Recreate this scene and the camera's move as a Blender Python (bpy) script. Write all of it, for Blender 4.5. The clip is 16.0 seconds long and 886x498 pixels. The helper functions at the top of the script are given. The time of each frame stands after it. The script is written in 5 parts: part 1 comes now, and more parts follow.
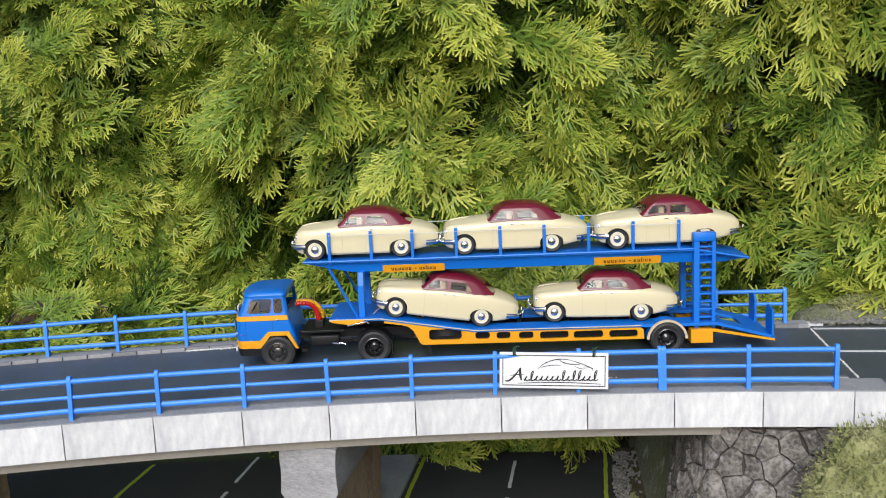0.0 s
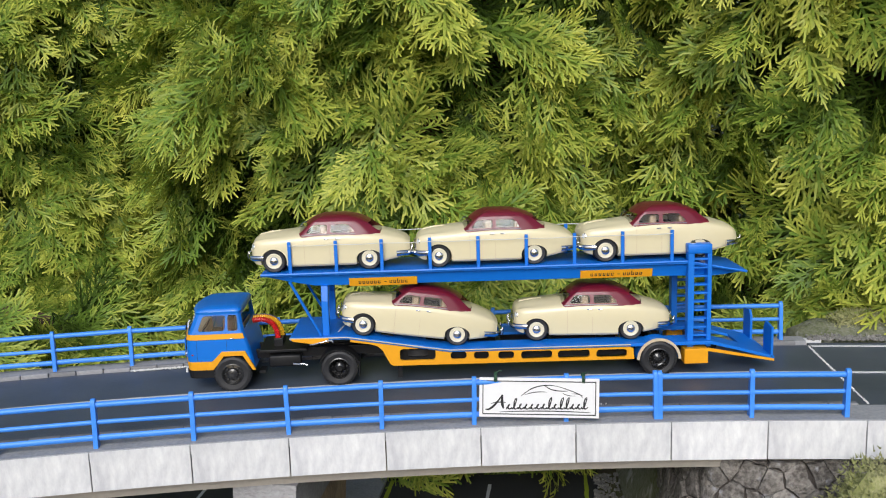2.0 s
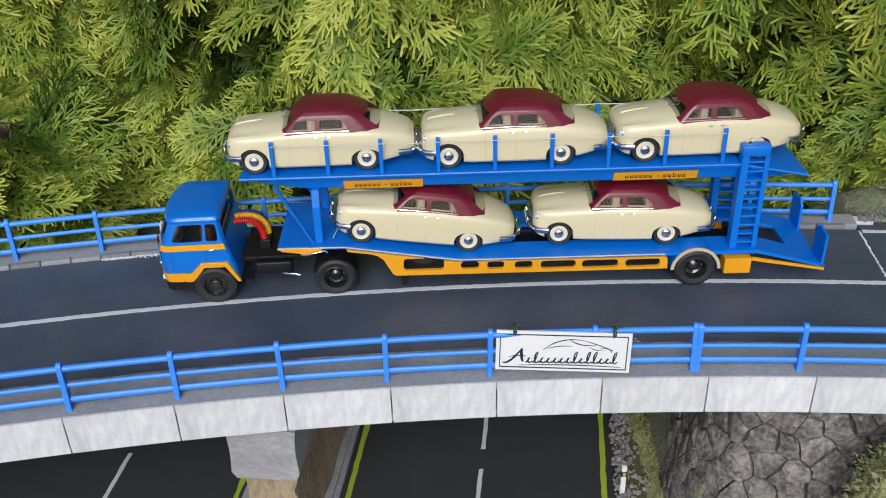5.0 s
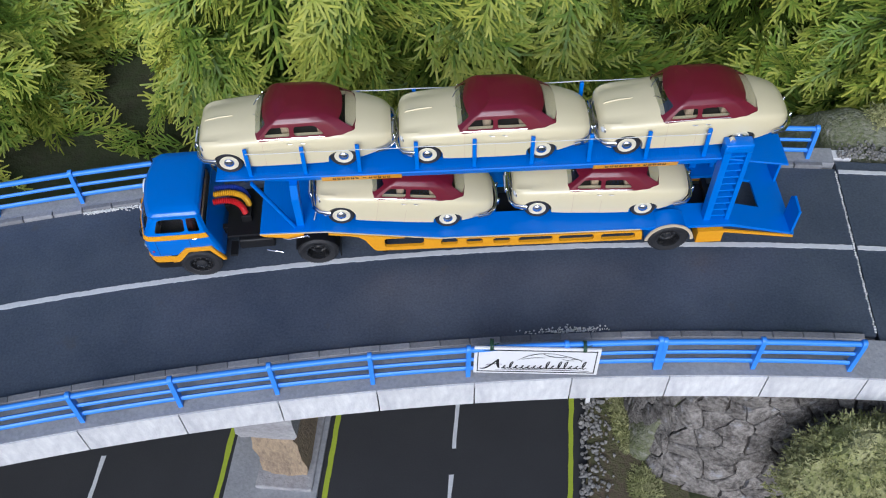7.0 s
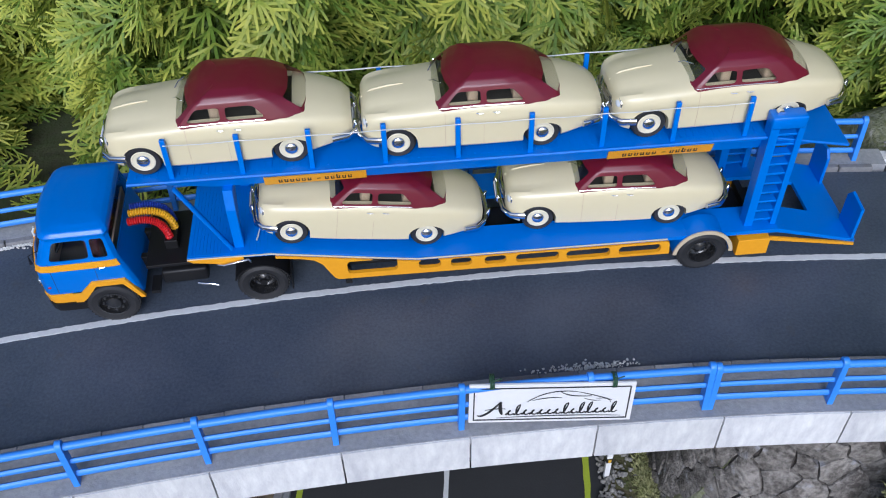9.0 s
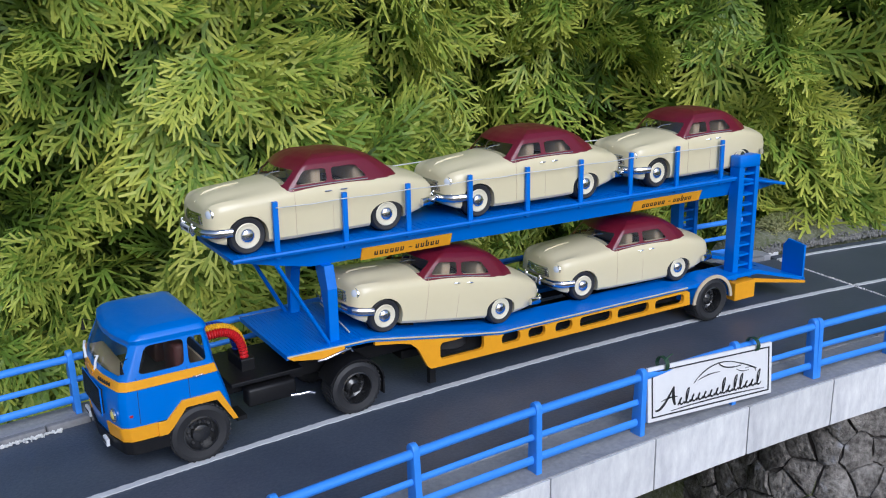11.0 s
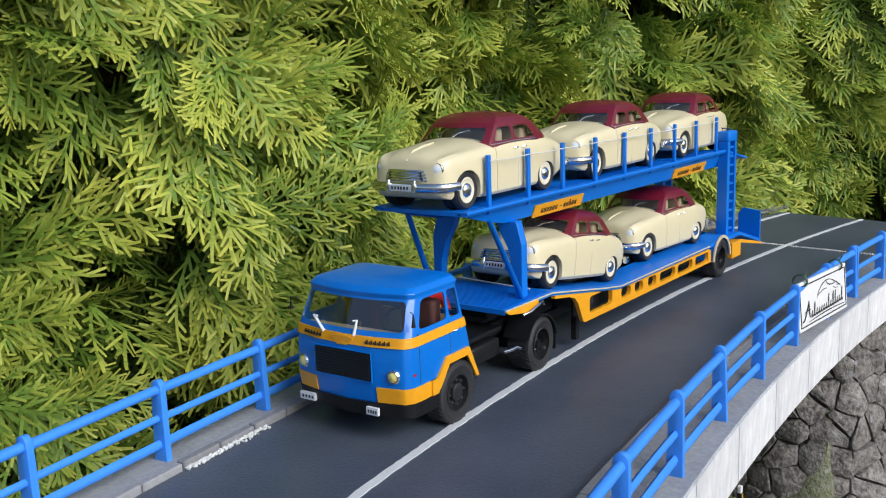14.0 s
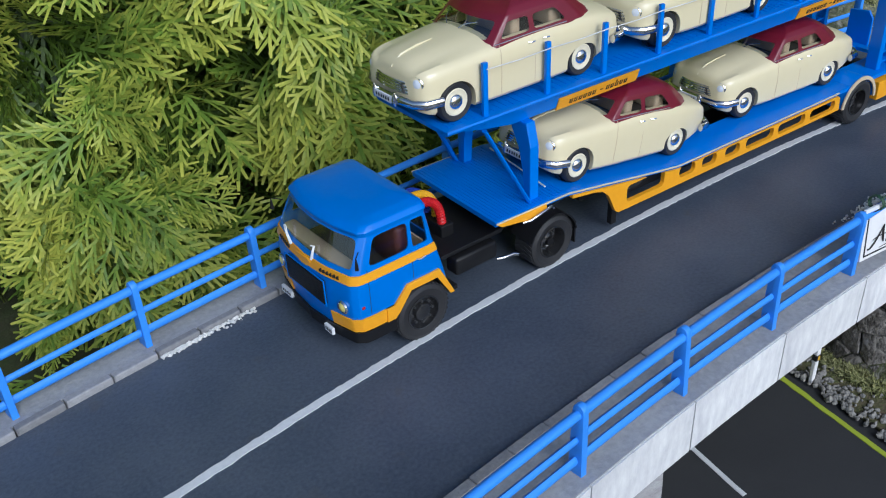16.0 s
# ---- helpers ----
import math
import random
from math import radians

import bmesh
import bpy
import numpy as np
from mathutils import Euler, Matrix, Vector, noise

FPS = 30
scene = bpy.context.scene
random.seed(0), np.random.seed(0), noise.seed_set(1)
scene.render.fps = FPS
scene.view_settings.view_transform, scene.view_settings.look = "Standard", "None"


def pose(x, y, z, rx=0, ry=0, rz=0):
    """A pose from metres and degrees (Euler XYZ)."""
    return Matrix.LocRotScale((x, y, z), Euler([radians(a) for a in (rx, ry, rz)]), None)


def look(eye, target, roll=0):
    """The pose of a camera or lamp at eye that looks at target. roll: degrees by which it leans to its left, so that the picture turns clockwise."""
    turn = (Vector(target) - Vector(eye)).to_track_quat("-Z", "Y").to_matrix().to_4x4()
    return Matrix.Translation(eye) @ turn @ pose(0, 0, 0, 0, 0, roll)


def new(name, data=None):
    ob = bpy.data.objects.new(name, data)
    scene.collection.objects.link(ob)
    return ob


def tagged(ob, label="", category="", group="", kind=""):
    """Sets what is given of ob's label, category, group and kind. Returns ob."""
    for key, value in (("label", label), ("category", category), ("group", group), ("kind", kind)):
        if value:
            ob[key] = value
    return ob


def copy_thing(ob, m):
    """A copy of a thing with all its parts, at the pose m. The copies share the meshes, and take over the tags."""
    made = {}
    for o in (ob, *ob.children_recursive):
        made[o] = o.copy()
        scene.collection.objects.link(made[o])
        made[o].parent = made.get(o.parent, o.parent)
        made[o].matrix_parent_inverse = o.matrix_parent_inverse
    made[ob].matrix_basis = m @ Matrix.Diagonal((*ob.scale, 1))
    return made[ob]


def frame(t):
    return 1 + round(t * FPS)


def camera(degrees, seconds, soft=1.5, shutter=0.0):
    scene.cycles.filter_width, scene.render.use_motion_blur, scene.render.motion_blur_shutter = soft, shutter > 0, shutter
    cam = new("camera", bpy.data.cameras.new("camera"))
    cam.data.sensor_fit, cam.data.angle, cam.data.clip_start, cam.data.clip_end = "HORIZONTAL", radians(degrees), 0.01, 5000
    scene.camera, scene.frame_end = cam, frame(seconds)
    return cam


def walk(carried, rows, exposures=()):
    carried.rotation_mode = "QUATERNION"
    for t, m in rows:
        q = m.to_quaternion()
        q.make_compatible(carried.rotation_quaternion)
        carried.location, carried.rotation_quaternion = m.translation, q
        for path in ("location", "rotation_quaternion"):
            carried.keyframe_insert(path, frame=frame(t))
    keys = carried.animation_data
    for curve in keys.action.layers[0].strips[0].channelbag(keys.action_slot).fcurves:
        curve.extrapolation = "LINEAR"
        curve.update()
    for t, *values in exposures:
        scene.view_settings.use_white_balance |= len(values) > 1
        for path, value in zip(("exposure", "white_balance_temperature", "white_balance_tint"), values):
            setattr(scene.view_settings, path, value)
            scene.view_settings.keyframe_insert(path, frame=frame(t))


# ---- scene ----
cam = camera(50.8, 16.0, soft=1.1)
PATH = [
    (0, (0.023, -0.639, 0.191), (-0.042, 1.331, -0.146), -2.4),
    (0.5, (0.02, -0.621, 0.184), (-0.01, 1.353, -0.136), -2.0),
    (1, (0.028, -0.607, 0.188), (0.024, 1.366, -0.137), -1.9),
    (1.5, (0.023, -0.596, 0.189), (0.03, 1.376, -0.146), -1.8),
    (2, (0.015, -0.58, 0.191), (0.03, 1.389, -0.156), -1.8),
    (2.5, (0.018, -0.571, 0.193), (0.016, 1.394, -0.181), -1.7),
    (3, (0.008, -0.567, 0.194), (-0.002, 1.395, -0.193), -1.6),
    (3.5, (0.011, -0.56, 0.207), (-0.02, 1.391, -0.23), -1.8),
    (4, (0.015, -0.528, 0.221), (-0.012, 1.382, -0.371), -1.7),
    (4.5, (0.011, -0.487, 0.261), (-0.016, 1.342, -0.549), -1.8),
    (5, (0.009, -0.453, 0.298), (0.021, 1.27, -0.719), -1.6),
    (5.2, (0.01, -0.446, 0.314), (0.04, 1.244, -0.756), -1.5),
    (7.3, (0.021, -0.312, 0.462), (0.043, 0.872, -1.149), -1.8),
    (7.5, (0.025, -0.3, 0.465), (0.046, 0.894, -1.14), -1.9),
    (8, (0.027, -0.273, 0.439), (0.079, 0.954, -1.139), -1.5),
    (8.2, (0.024, -0.269, 0.42), (0.084, 0.942, -1.171), -1.5),
    (10.3, (-0.082, -0.358, 0.212), (0.429, 1.41, -0.57), -1.4),
    (10.5, (-0.121, -0.348, 0.203), (0.529, 1.405, -0.508), -1.2),
    (11, (-0.205, -0.326, 0.174), (0.787, 1.324, -0.369), -1.0),
    (11.5, (-0.26, -0.328, 0.17), (0.887, 1.247, -0.281), -1.0),
    (12, (-0.3, -0.279, 0.156), (0.955, 1.206, -0.312), -1.4),
    (12.5, (-0.354, -0.227, 0.144), (1.107, 1.085, -0.237), -1.2),
    (13, (-0.372, -0.2, 0.135), (1.201, 1.006, -0.129), -1.3),
    (13.5, (-0.379, -0.197, 0.124), (1.202, 0.986, -0.19), -1.6),
    (14, (-0.382, -0.194, 0.128), (1.19, 0.983, -0.249), -1.9),
    (14.5, (-0.359, -0.189, 0.151), (1.173, 0.975, -0.395), -2.1),
    (15, (-0.336, -0.179, 0.162), (1.134, 0.962, -0.57), -2.2),
    (15.5, (-0.292, -0.18, 0.181), (1.083, 0.96, -0.717), -2.5),
    (16, (-0.27, -0.232, 0.217), (0.695, 1.144, -0.868), -3.0),
]
EXPOSURE = [(0.0, -0.26, 6450, 10), (3.0, -0.42, 6450, 10), (5.0, -0.50, 6250, 10), (8.0, -0.42, 5650, 13), (11.0, -0.56, 5700, 12), (14.0, -0.24, 6250, 9), (16.0, -0.48, 5650, 8)]
walk(cam, [(t, look(eye, target, roll)) for t, eye, target, roll in PATH], EXPOSURE)

# ---- light ----
world = bpy.data.worlds.new("sky")
scene.world = world
world.use_nodes = True
wn = world.node_tree.nodes
sky = wn.new("ShaderNodeTexSky")
sky.sky_type, sky.sun_disc = "NISHITA", False
SUN_DIR = Vector((-0.10, -0.76, 0.52)).normalized()
sky.sun_elevation = math.asin(SUN_DIR.z)
sky.sun_rotation = math.atan2(SUN_DIR.x, SUN_DIR.y)
sky.air_density, sky.dust_density, sky.ozone_density = 1.0, 2.5, 1.0
world.node_tree.links.new(sky.outputs[0], wn["Background"].inputs[0])
wn["Background"].inputs[1].default_value = 0.15
sun = new("sun", bpy.data.lights.new("sun", "SUN"))
sun.data.energy, sun.data.angle, sun.data.color = 3.2, radians(38), (0.96, 0.985, 1.0)
sun.matrix_world = look(SUN_DIR * 5, (0, 0, 0))

# ---- materials ----


def mat(name, col, rough=0.5, metal=0.0, col2=None, scale=900.0, fine=6000.0, bump=0.0, amount=0.5, stretch=(1, 1, 1), coat=0.0,
        rand=0.0, spots=None, spec=0.5):
    """Two-scale colour variation, roughness variation and fine relief, in object space."""
    m = bpy.data.materials.new(name)
    m.use_nodes = True
    nt = m.node_tree
    n, l = nt.nodes, nt.links
    b = n["Principled BSDF"]
    b.inputs["Metallic"].default_value = metal
    b.inputs["Coat Weight"].default_value = coat
    b.inputs["Coat Roughness"].default_value = 0.12
    b.inputs["Specular IOR Level"].default_value = spec
    col2 = col2 or tuple(c * 0.8 for c in col)
    tc = n.new("ShaderNodeTexCoord")
    mp = n.new("ShaderNodeMapping")
    mp.inputs["Scale"].default_value = stretch
    l.new(tc.outputs["Object"], mp.inputs[0])
    big, small = n.new("ShaderNodeTexNoise"), n.new("ShaderNodeTexNoise")
    for tex, s, d in ((big, scale / 10, 4), (small, fine / 10, 3)):
        tex.inputs["Scale"].default_value = s
        tex.inputs["Detail"].default_value = d
        tex.inputs["Roughness"].default_value = 0.6
        l.new(mp.outputs[0], tex.inputs["Vector"])
    add = n.new("ShaderNodeMath")
    add.operation = "ADD"
    l.new(big.outputs["Fac"], add.inputs[0])
    l.new(small.outputs["Fac"], add.inputs[1])
    ramp = n.new("ShaderNodeMapRange")
    ramp.inputs[1].default_value, ramp.inputs[2].default_value = 1.0 - 0.35, 1.0 + 0.35
    ramp.inputs[3].default_value, ramp.inputs[4].default_value = 0.5 - amount / 2, 0.5 + amount / 2
    l.new(add.outputs[0], ramp.inputs[0])
    mix = n.new("ShaderNodeMix")
    mix.data_type = "RGBA"
    mix.inputs[6].default_value, mix.inputs[7].default_value = (*col, 1), (*col2, 1)
    l.new(ramp.outputs[0], mix.inputs[0])
    out = mix.outputs[2]
    if rand:
        info = n.new("ShaderNodeObjectInfo")
        hsv = n.new("ShaderNodeHueSaturation")
        rr = n.new("ShaderNodeMapRange")
        rr.inputs[3].default_value, rr.inputs[4].default_value = 1 - rand, 1 + rand
        l.new(info.outputs["Random"], rr.inputs[0])
        l.new(rr.outputs[0], hsv.inputs["Value"])
        l.new(out, hsv.inputs["Color"])
        out = hsv.outputs[0]
    if spots:
        sc, thr, scol = spots
        sp = n.new("ShaderNodeTexNoise")
        sp.inputs["Scale"].default_value = sc
        sp.inputs["Detail"].default_value = 5
        l.new(mp.outputs[0], sp.inputs["Vector"])
        mr = n.new("ShaderNodeMapRange")
        mr.inputs[1].default_value, mr.inputs[2].default_value = thr, thr + 0.12
        l.new(sp.outputs["Fac"], mr.inputs[0])
        mix2 = n.new("ShaderNodeMix")
        mix2.data_type = "RGBA"
        l.new(mr.outputs[0], mix2.inputs[0])
        l.new(out, mix2.inputs[6])
        mix2.inputs[7].default_value = (*scol, 1)
        out = mix2.outputs[2]
    l.new(out, b.inputs["Base Color"])
    rmap = n.new("ShaderNodeMapRange")
    rmap.inputs[3].default_value, rmap.inputs[4].default_value = max(0.02, rough - 0.08), min(1, rough + 0.08)
    l.new(small.outputs["Fac"], rmap.inputs[0])
    l.new(rmap.outputs[0], b.inputs["Roughness"])
    if bump:
        bp = n.new("ShaderNodeBump")
        bp.inputs["Strength"].default_value = 0.8
        bp.inputs["Distance"].default_value = bump
        l.new(add.outputs[0], bp.inputs["Height"])
        l.new(bp.outputs[0], b.inputs["Normal"])
    return m


def glass_mat(name, tint=(0.8, 0.85, 0.85), clear=0.75):
    """A thin clear model pane: partly see-through, with a glossy skin."""
    m = bpy.data.materials.new(name)
    m.use_nodes = True
    nt = m.node_tree
    n, l = nt.nodes, nt.links
    out = n["Material Output"]
    n.remove(n["Principled BSDF"])
    tr, gl, mx = n.new("ShaderNodeBsdfTransparent"), n.new("ShaderNodeBsdfGlossy"), n.new("ShaderNodeMixShader")
    tr.inputs[0].default_value = (*tint, 1)
    gl.inputs[0].default_value = (1, 1, 1, 1)
    gl.inputs["Roughness"].default_value = 0.04
    mx.inputs[0].default_value = 1 - clear
    l.new(tr.outputs[0], mx.inputs[1])
    l.new(gl.outputs[0], mx.inputs[2])
    l.new(mx.outputs[0], out.inputs[0])
    return m


ASPHALT = mat("asphalt", (0.040, 0.053, 0.080), 0.44, col2=(0.092, 0.108, 0.140), scale=170, fine=7000, bump=0.00025, amount=1.2,
              spots=(60, 0.66, (0.075, 0.075, 0.08)))
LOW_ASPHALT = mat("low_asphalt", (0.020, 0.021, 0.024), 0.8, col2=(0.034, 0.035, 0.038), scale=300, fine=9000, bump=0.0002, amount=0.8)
WHITE_LINE = mat("white_line", (0.72, 0.73, 0.74), 0.7, col2=(0.5, 0.51, 0.53), scale=900, fine=7000, bump=0.0002)
LIME_LINE = mat("lime_line", (0.42, 0.50, 0.03), 0.7, col2=(0.28, 0.36, 0.03), scale=900, fine=7000, bump=0.0002)
CONCRETE = mat("concrete", (0.80, 0.80, 0.80), 0.8, col2=(0.52, 0.52, 0.55), scale=300, fine=2600, bump=0.0008, amount=1.1,
               stretch=(1.0, 1.0, 0.4), rand=0.06)
SIDEWALK = mat("sidewalk", (0.22, 0.228, 0.245), 0.85, col2=(0.36, 0.365, 0.38), scale=300, fine=4500, bump=0.0005, amount=1.0)
KERB = mat("kerb", (0.30, 0.30, 0.31), 0.85, col2=(0.19, 0.19, 0.20), scale=400, fine=5000, bump=0.0004, amount=1.0, rand=0.25)
GIRDER = mat("girder", (0.42, 0.38, 0.33), 0.75, col2=(0.33, 0.30, 0.27), scale=200, fine=3000, bump=0.0003, amount=0.8)
PIER_GREY = mat("pier_grey", (0.40, 0.40, 0.41), 0.85, col2=(0.24, 0.23, 0.24), scale=350, fine=3000, bump=0.0012, amount=1.0, stretch=(1, 1, 2))
PIER_BROWN = mat("pier_brown", (0.44, 0.33, 0.21), 0.85, col2=(0.20, 0.15, 0.11), scale=350, fine=3500, bump=0.0015, amount=1.2, stretch=(1.5, 1.5, 0.5))
RAIL_BLUE = mat("rail_blue", (0.045, 0.24, 0.80), 0.42, col2=(0.06, 0.28, 0.85), scale=700, fine=6000, bump=0.00012, amount=0.8)
STONE = mat("stone", (0.27, 0.25, 0.23), 0.85, col2=(0.075, 0.066, 0.060), scale=900, fine=4000, bump=0.0024, amount=1.7, rand=0.25,
            spots=(120, 0.62, (0.34, 0.34, 0.36)))
MORTAR = mat("mortar", (0.07, 0.06, 0.055), 0.95, scale=900, fine=6000, bump=0.001)
GRAVEL = mat("gravel", (0.30, 0.29, 0.27), 0.9, col2=(0.13, 0.125, 0.12), scale=1500, fine=9000, bump=0.0006, amount=1.3)
PALE_GRIT = mat("pale_grit", (0.78, 0.78, 0.77), 0.9, col2=(0.52, 0.52, 0.50), scale=1500, fine=9000, bump=0.0004, amount=1.2)
DIRT = mat("dirt", (0.10, 0.075, 0.05), 0.95, col2=(0.08, 0.095, 0.03), scale=200, fine=4000, bump=0.0015, amount=1.3)
MOSS = mat("moss", (0.20, 0.225, 0.065), 0.95, col2=(0.36, 0.35, 0.18), scale=500, fine=6000, bump=0.001, amount=1.3)
HILL = mat("hill", (0.24, 0.24, 0.19), 0.95, col2=(0.11, 0.125, 0.05), scale=180, fine=3500, bump=0.003, amount=1.4,
           spots=(70, 0.6, (0.40, 0.39, 0.36)))
SOIL = mat("soil", (0.055, 0.050, 0.030), 0.95, col2=(0.045, 0.065, 0.02), scale=30, fine=800, bump=0.004, amount=1.2)
BARK = mat("bark", (0.12, 0.075, 0.045), 0.9, col2=(0.06, 0.04, 0.03), scale=300, fine=2500, bump=0.002, amount=1.2, stretch=(1, 1, 0.25))
BOARD_WHITE = mat("board_white", (0.78, 0.78, 0.79), 0.5, col2=(0.70, 0.70, 0.72), scale=300, fine=4000)
INK = mat("ink", (0.015, 0.015, 0.018), 0.6, scale=900)
TIE_GREEN = mat("tie_green", (0.02, 0.07, 0.035), 0.5, scale=900)
REFLECT_YELLOW = mat("reflect_yellow", (0.75, 0.45, 0.03), 0.4, scale=900)


def leaf_mat(name, deep, fresh, tip, dry):
    """Scale-leaf foliage: shade inside the crown painted as deep green, fresh green outside, yellow-green growing tips,
    each shoot a little different.
    """
    m = bpy.data.materials.new(name)
    m.use_nodes = True
    nt = m.node_tree
    n, l = nt.nodes, nt.links
    b = n["Principled BSDF"]
    b.inputs["Roughness"].default_value = 0.48
    b.inputs["Specular IOR Level"].default_value = 0.35
    age = n.new("ShaderNodeAttribute")
    age.attribute_name = "age"
    geo = n.new("ShaderNodeNewGeometry")
    tc = n.new("ShaderNodeTexCoord")
    patch = n.new("ShaderNodeTexNoise")
    patch.inputs["Scale"].default_value = 14
    patch.inputs["Detail"].default_value = 2
    l.new(tc.outputs["Object"], patch.inputs["Vector"])
    scales = n.new("ShaderNodeTexNoise")
    scales.inputs["Scale"].default_value = 500
    l.new(tc.outputs["Object"], scales.inputs["Vector"])
    add = n.new("ShaderNodeMath")
    add.operation = "MULTIPLY_ADD"
    l.new(geo.outputs["Random Per Island"], add.inputs[0])
    add.inputs[1].default_value = 0.35
    l.new(age.outputs["Fac"], add.inputs[2])
    add2 = n.new("ShaderNodeMath")
    add2.operation = "MULTIPLY_ADD"
    l.new(patch.outputs["Fac"], add2.inputs[0])
    add2.inputs[1].default_value = 0.75
    l.new(add.outputs[0], add2.inputs[2])
    add3 = n.new("ShaderNodeMath")
    add3.operation = "MULTIPLY_ADD"
    l.new(scales.outputs["Fac"], add3.inputs[0])
    add3.inputs[1].default_value = 0.3
    l.new(add2.outputs[0], add3.inputs[2])
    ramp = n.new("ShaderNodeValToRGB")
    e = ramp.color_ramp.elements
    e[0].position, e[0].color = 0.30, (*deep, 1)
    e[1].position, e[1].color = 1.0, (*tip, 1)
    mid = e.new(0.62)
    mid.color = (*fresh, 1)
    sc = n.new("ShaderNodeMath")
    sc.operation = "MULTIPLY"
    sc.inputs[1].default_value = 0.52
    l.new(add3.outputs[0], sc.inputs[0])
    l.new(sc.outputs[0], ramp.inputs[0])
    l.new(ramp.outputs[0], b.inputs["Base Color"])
    tl = n.new("ShaderNodeBsdfTranslucent")
    l.new(ramp.outputs[0], tl.inputs[0])
    mx = n.new("ShaderNodeMixShader")
    mx.inputs[0].default_value = 0.26
    l.new(b.outputs[0], mx.inputs[1])
    l.new(tl.outputs[0], mx.inputs[2])
    l.new(mx.outputs[0], n["Material Output"].inputs[0])
    return m


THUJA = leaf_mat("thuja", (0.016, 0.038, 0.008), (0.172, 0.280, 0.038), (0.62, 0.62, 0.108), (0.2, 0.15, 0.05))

# ---- mesh helpers ----


def part(name, bm, material, parent=None, label="", smooth=None, loc=None):
    """Links a bmesh as one mesh object under a thing or part. smooth: degrees under which edges are shaded smooth."""
    bmesh.ops.recalc_face_normals(bm, faces=bm.faces)
    if smooth is not None:
        for f in bm.faces:
            f.smooth = True
        lim = radians(smooth)
        for e in bm.edges:
            e.smooth = len(e.link_faces) == 2 and e.calc_face_angle(0) < lim
    me = bpy.data.meshes.new(name)
    bm.to_mesh(me)
    bm.free()
    me.materials.append(material)
    ob = new(name, me)
    if parent is not None:
        ob.parent = parent
    if loc is not None:
        ob.matrix_basis = loc
    if label:
        ob["label"] = label
    return ob


def share(name, me, parent, m):
    """Another object on a mesh that is already built, as a part."""
    ob = new(name, me)
    ob.parent = parent
    ob.matrix_basis = m
    return ob


def thing(name, label, category, group="", kind="", m=None):
    ob = new(name)
    ob.empty_display_size = 0.01
    if m is not None:
        ob.matrix_basis = m
    return tagged(ob, label, category, group, kind)


def add_box(bm, x0, x1, y0, y1, z0, z1, bevel=0.0):
    r = bmesh.ops.create_cube(bm, size=1, matrix=Matrix.Translation(((x0 + x1) / 2, (y0 + y1) / 2, (z0 + z1) / 2)) @ Matrix.Diagonal((x1 - x0, y1 - y0, z1 - z0, 1)))
    if bevel:
        es = list({e for v in r["verts"] for e in v.link_edges})
        bmesh.ops.bevel(bm, geom=es, offset=bevel, segments=2, affect="EDGES", profile=0.5)
    return bm


def box(*a, **k):
    return add_box(bmesh.new(), *a, **k)


def add_prism(bm, pts, axis, a, b, bevel=0.0):
    """A polygon in the plane across an axis, pushed from a to b. pts: the two other coordinates in order."""
    def at(p, d):
        return {"x": (d, p[0], p[1]), "y": (p[0], d, p[1]), "z": (p[0], p[1], d)}[axis]
    lo, hi = [bm.verts.new(at(p, a)) for p in pts], [bm.verts.new(at(p, b)) for p in pts]
    fs = [bm.faces.new(lo), bm.faces.new(hi[::-1])]
    for i in range(len(pts)):
        j = (i + 1) % len(pts)
        fs.append(bm.faces.new((lo[i], hi[i], hi[j], lo[j])))
    if bevel:
        bmesh.ops.bevel(bm, geom=[e for f in fs[:2] for e in f.edges], offset=bevel, segments=2, affect="EDGES", profile=0.5)
    return bm


def prism(pts, axis, a, b, bevel=0.0):
    return add_prism(bmesh.new(), pts, axis, a, b, bevel)


def add_tube(bm, pts, r, seg=10, cap=True, flat=1.0):
    """A tube along points; r may be a list. flat: height over width."""
    pts = [Vector(p) for p in pts]
    rs = r if isinstance(r, (list, tuple)) else [r] * len(pts)
    rings = []
    side = None
    for i, p in enumerate(pts):
        d = (pts[min(i + 1, len(pts) - 1)] - pts[max(i - 1, 0)]).normalized()
        if side is None:
            up = Vector((0, 0, 1)) if abs(d.z) < 0.9 else Vector((0, 1, 0))
            side = d.cross(up).normalized()
        else:
            side = (side - d * side.dot(d)).normalized()
        up = side.cross(d)
        rings.append([bm.verts.new(p + rs[i] * (side * math.cos(a) + up * math.sin(a) * flat)) for a in (2 * math.pi * k / seg for k in range(seg))])
    for a, b in zip(rings, rings[1:]):
        for k in range(seg):
            bm.faces.new((a[k], a[(k + 1) % seg], b[(k + 1) % seg], b[k]))
    if cap:
        bm.faces.new(rings[0])
        bm.faces.new(rings[-1][::-1])
    return bm


def tube(*a, **k):
    return add_tube(bmesh.new(), *a, **k)


def add_lathe(bm, prof, axis="y", seg=24, at=(0, 0, 0)):
    """A profile of (radius, along) turned round an axis through a point."""
    at = Vector(at)
    rings = []
    for r, d in prof:
        ring = []
        for k in range(seg):
            a = 2 * math.pi * k / seg
            c, s = r * math.cos(a), r * math.sin(a)
            ring.append(bm.verts.new(at + Vector({"x": (d, c, s), "y": (c, d, s), "z": (c, s, d)}[axis])))
        rings.append(ring)
    for a, b in zip(rings, rings[1:]):
        for k in range(seg):
            bm.faces.new((a[k], a[(k + 1) % seg], b[(k + 1) % seg], b[k]))
    return bm


def lathe(*a, **k):
    return add_lathe(bmesh.new(), *a, **k)


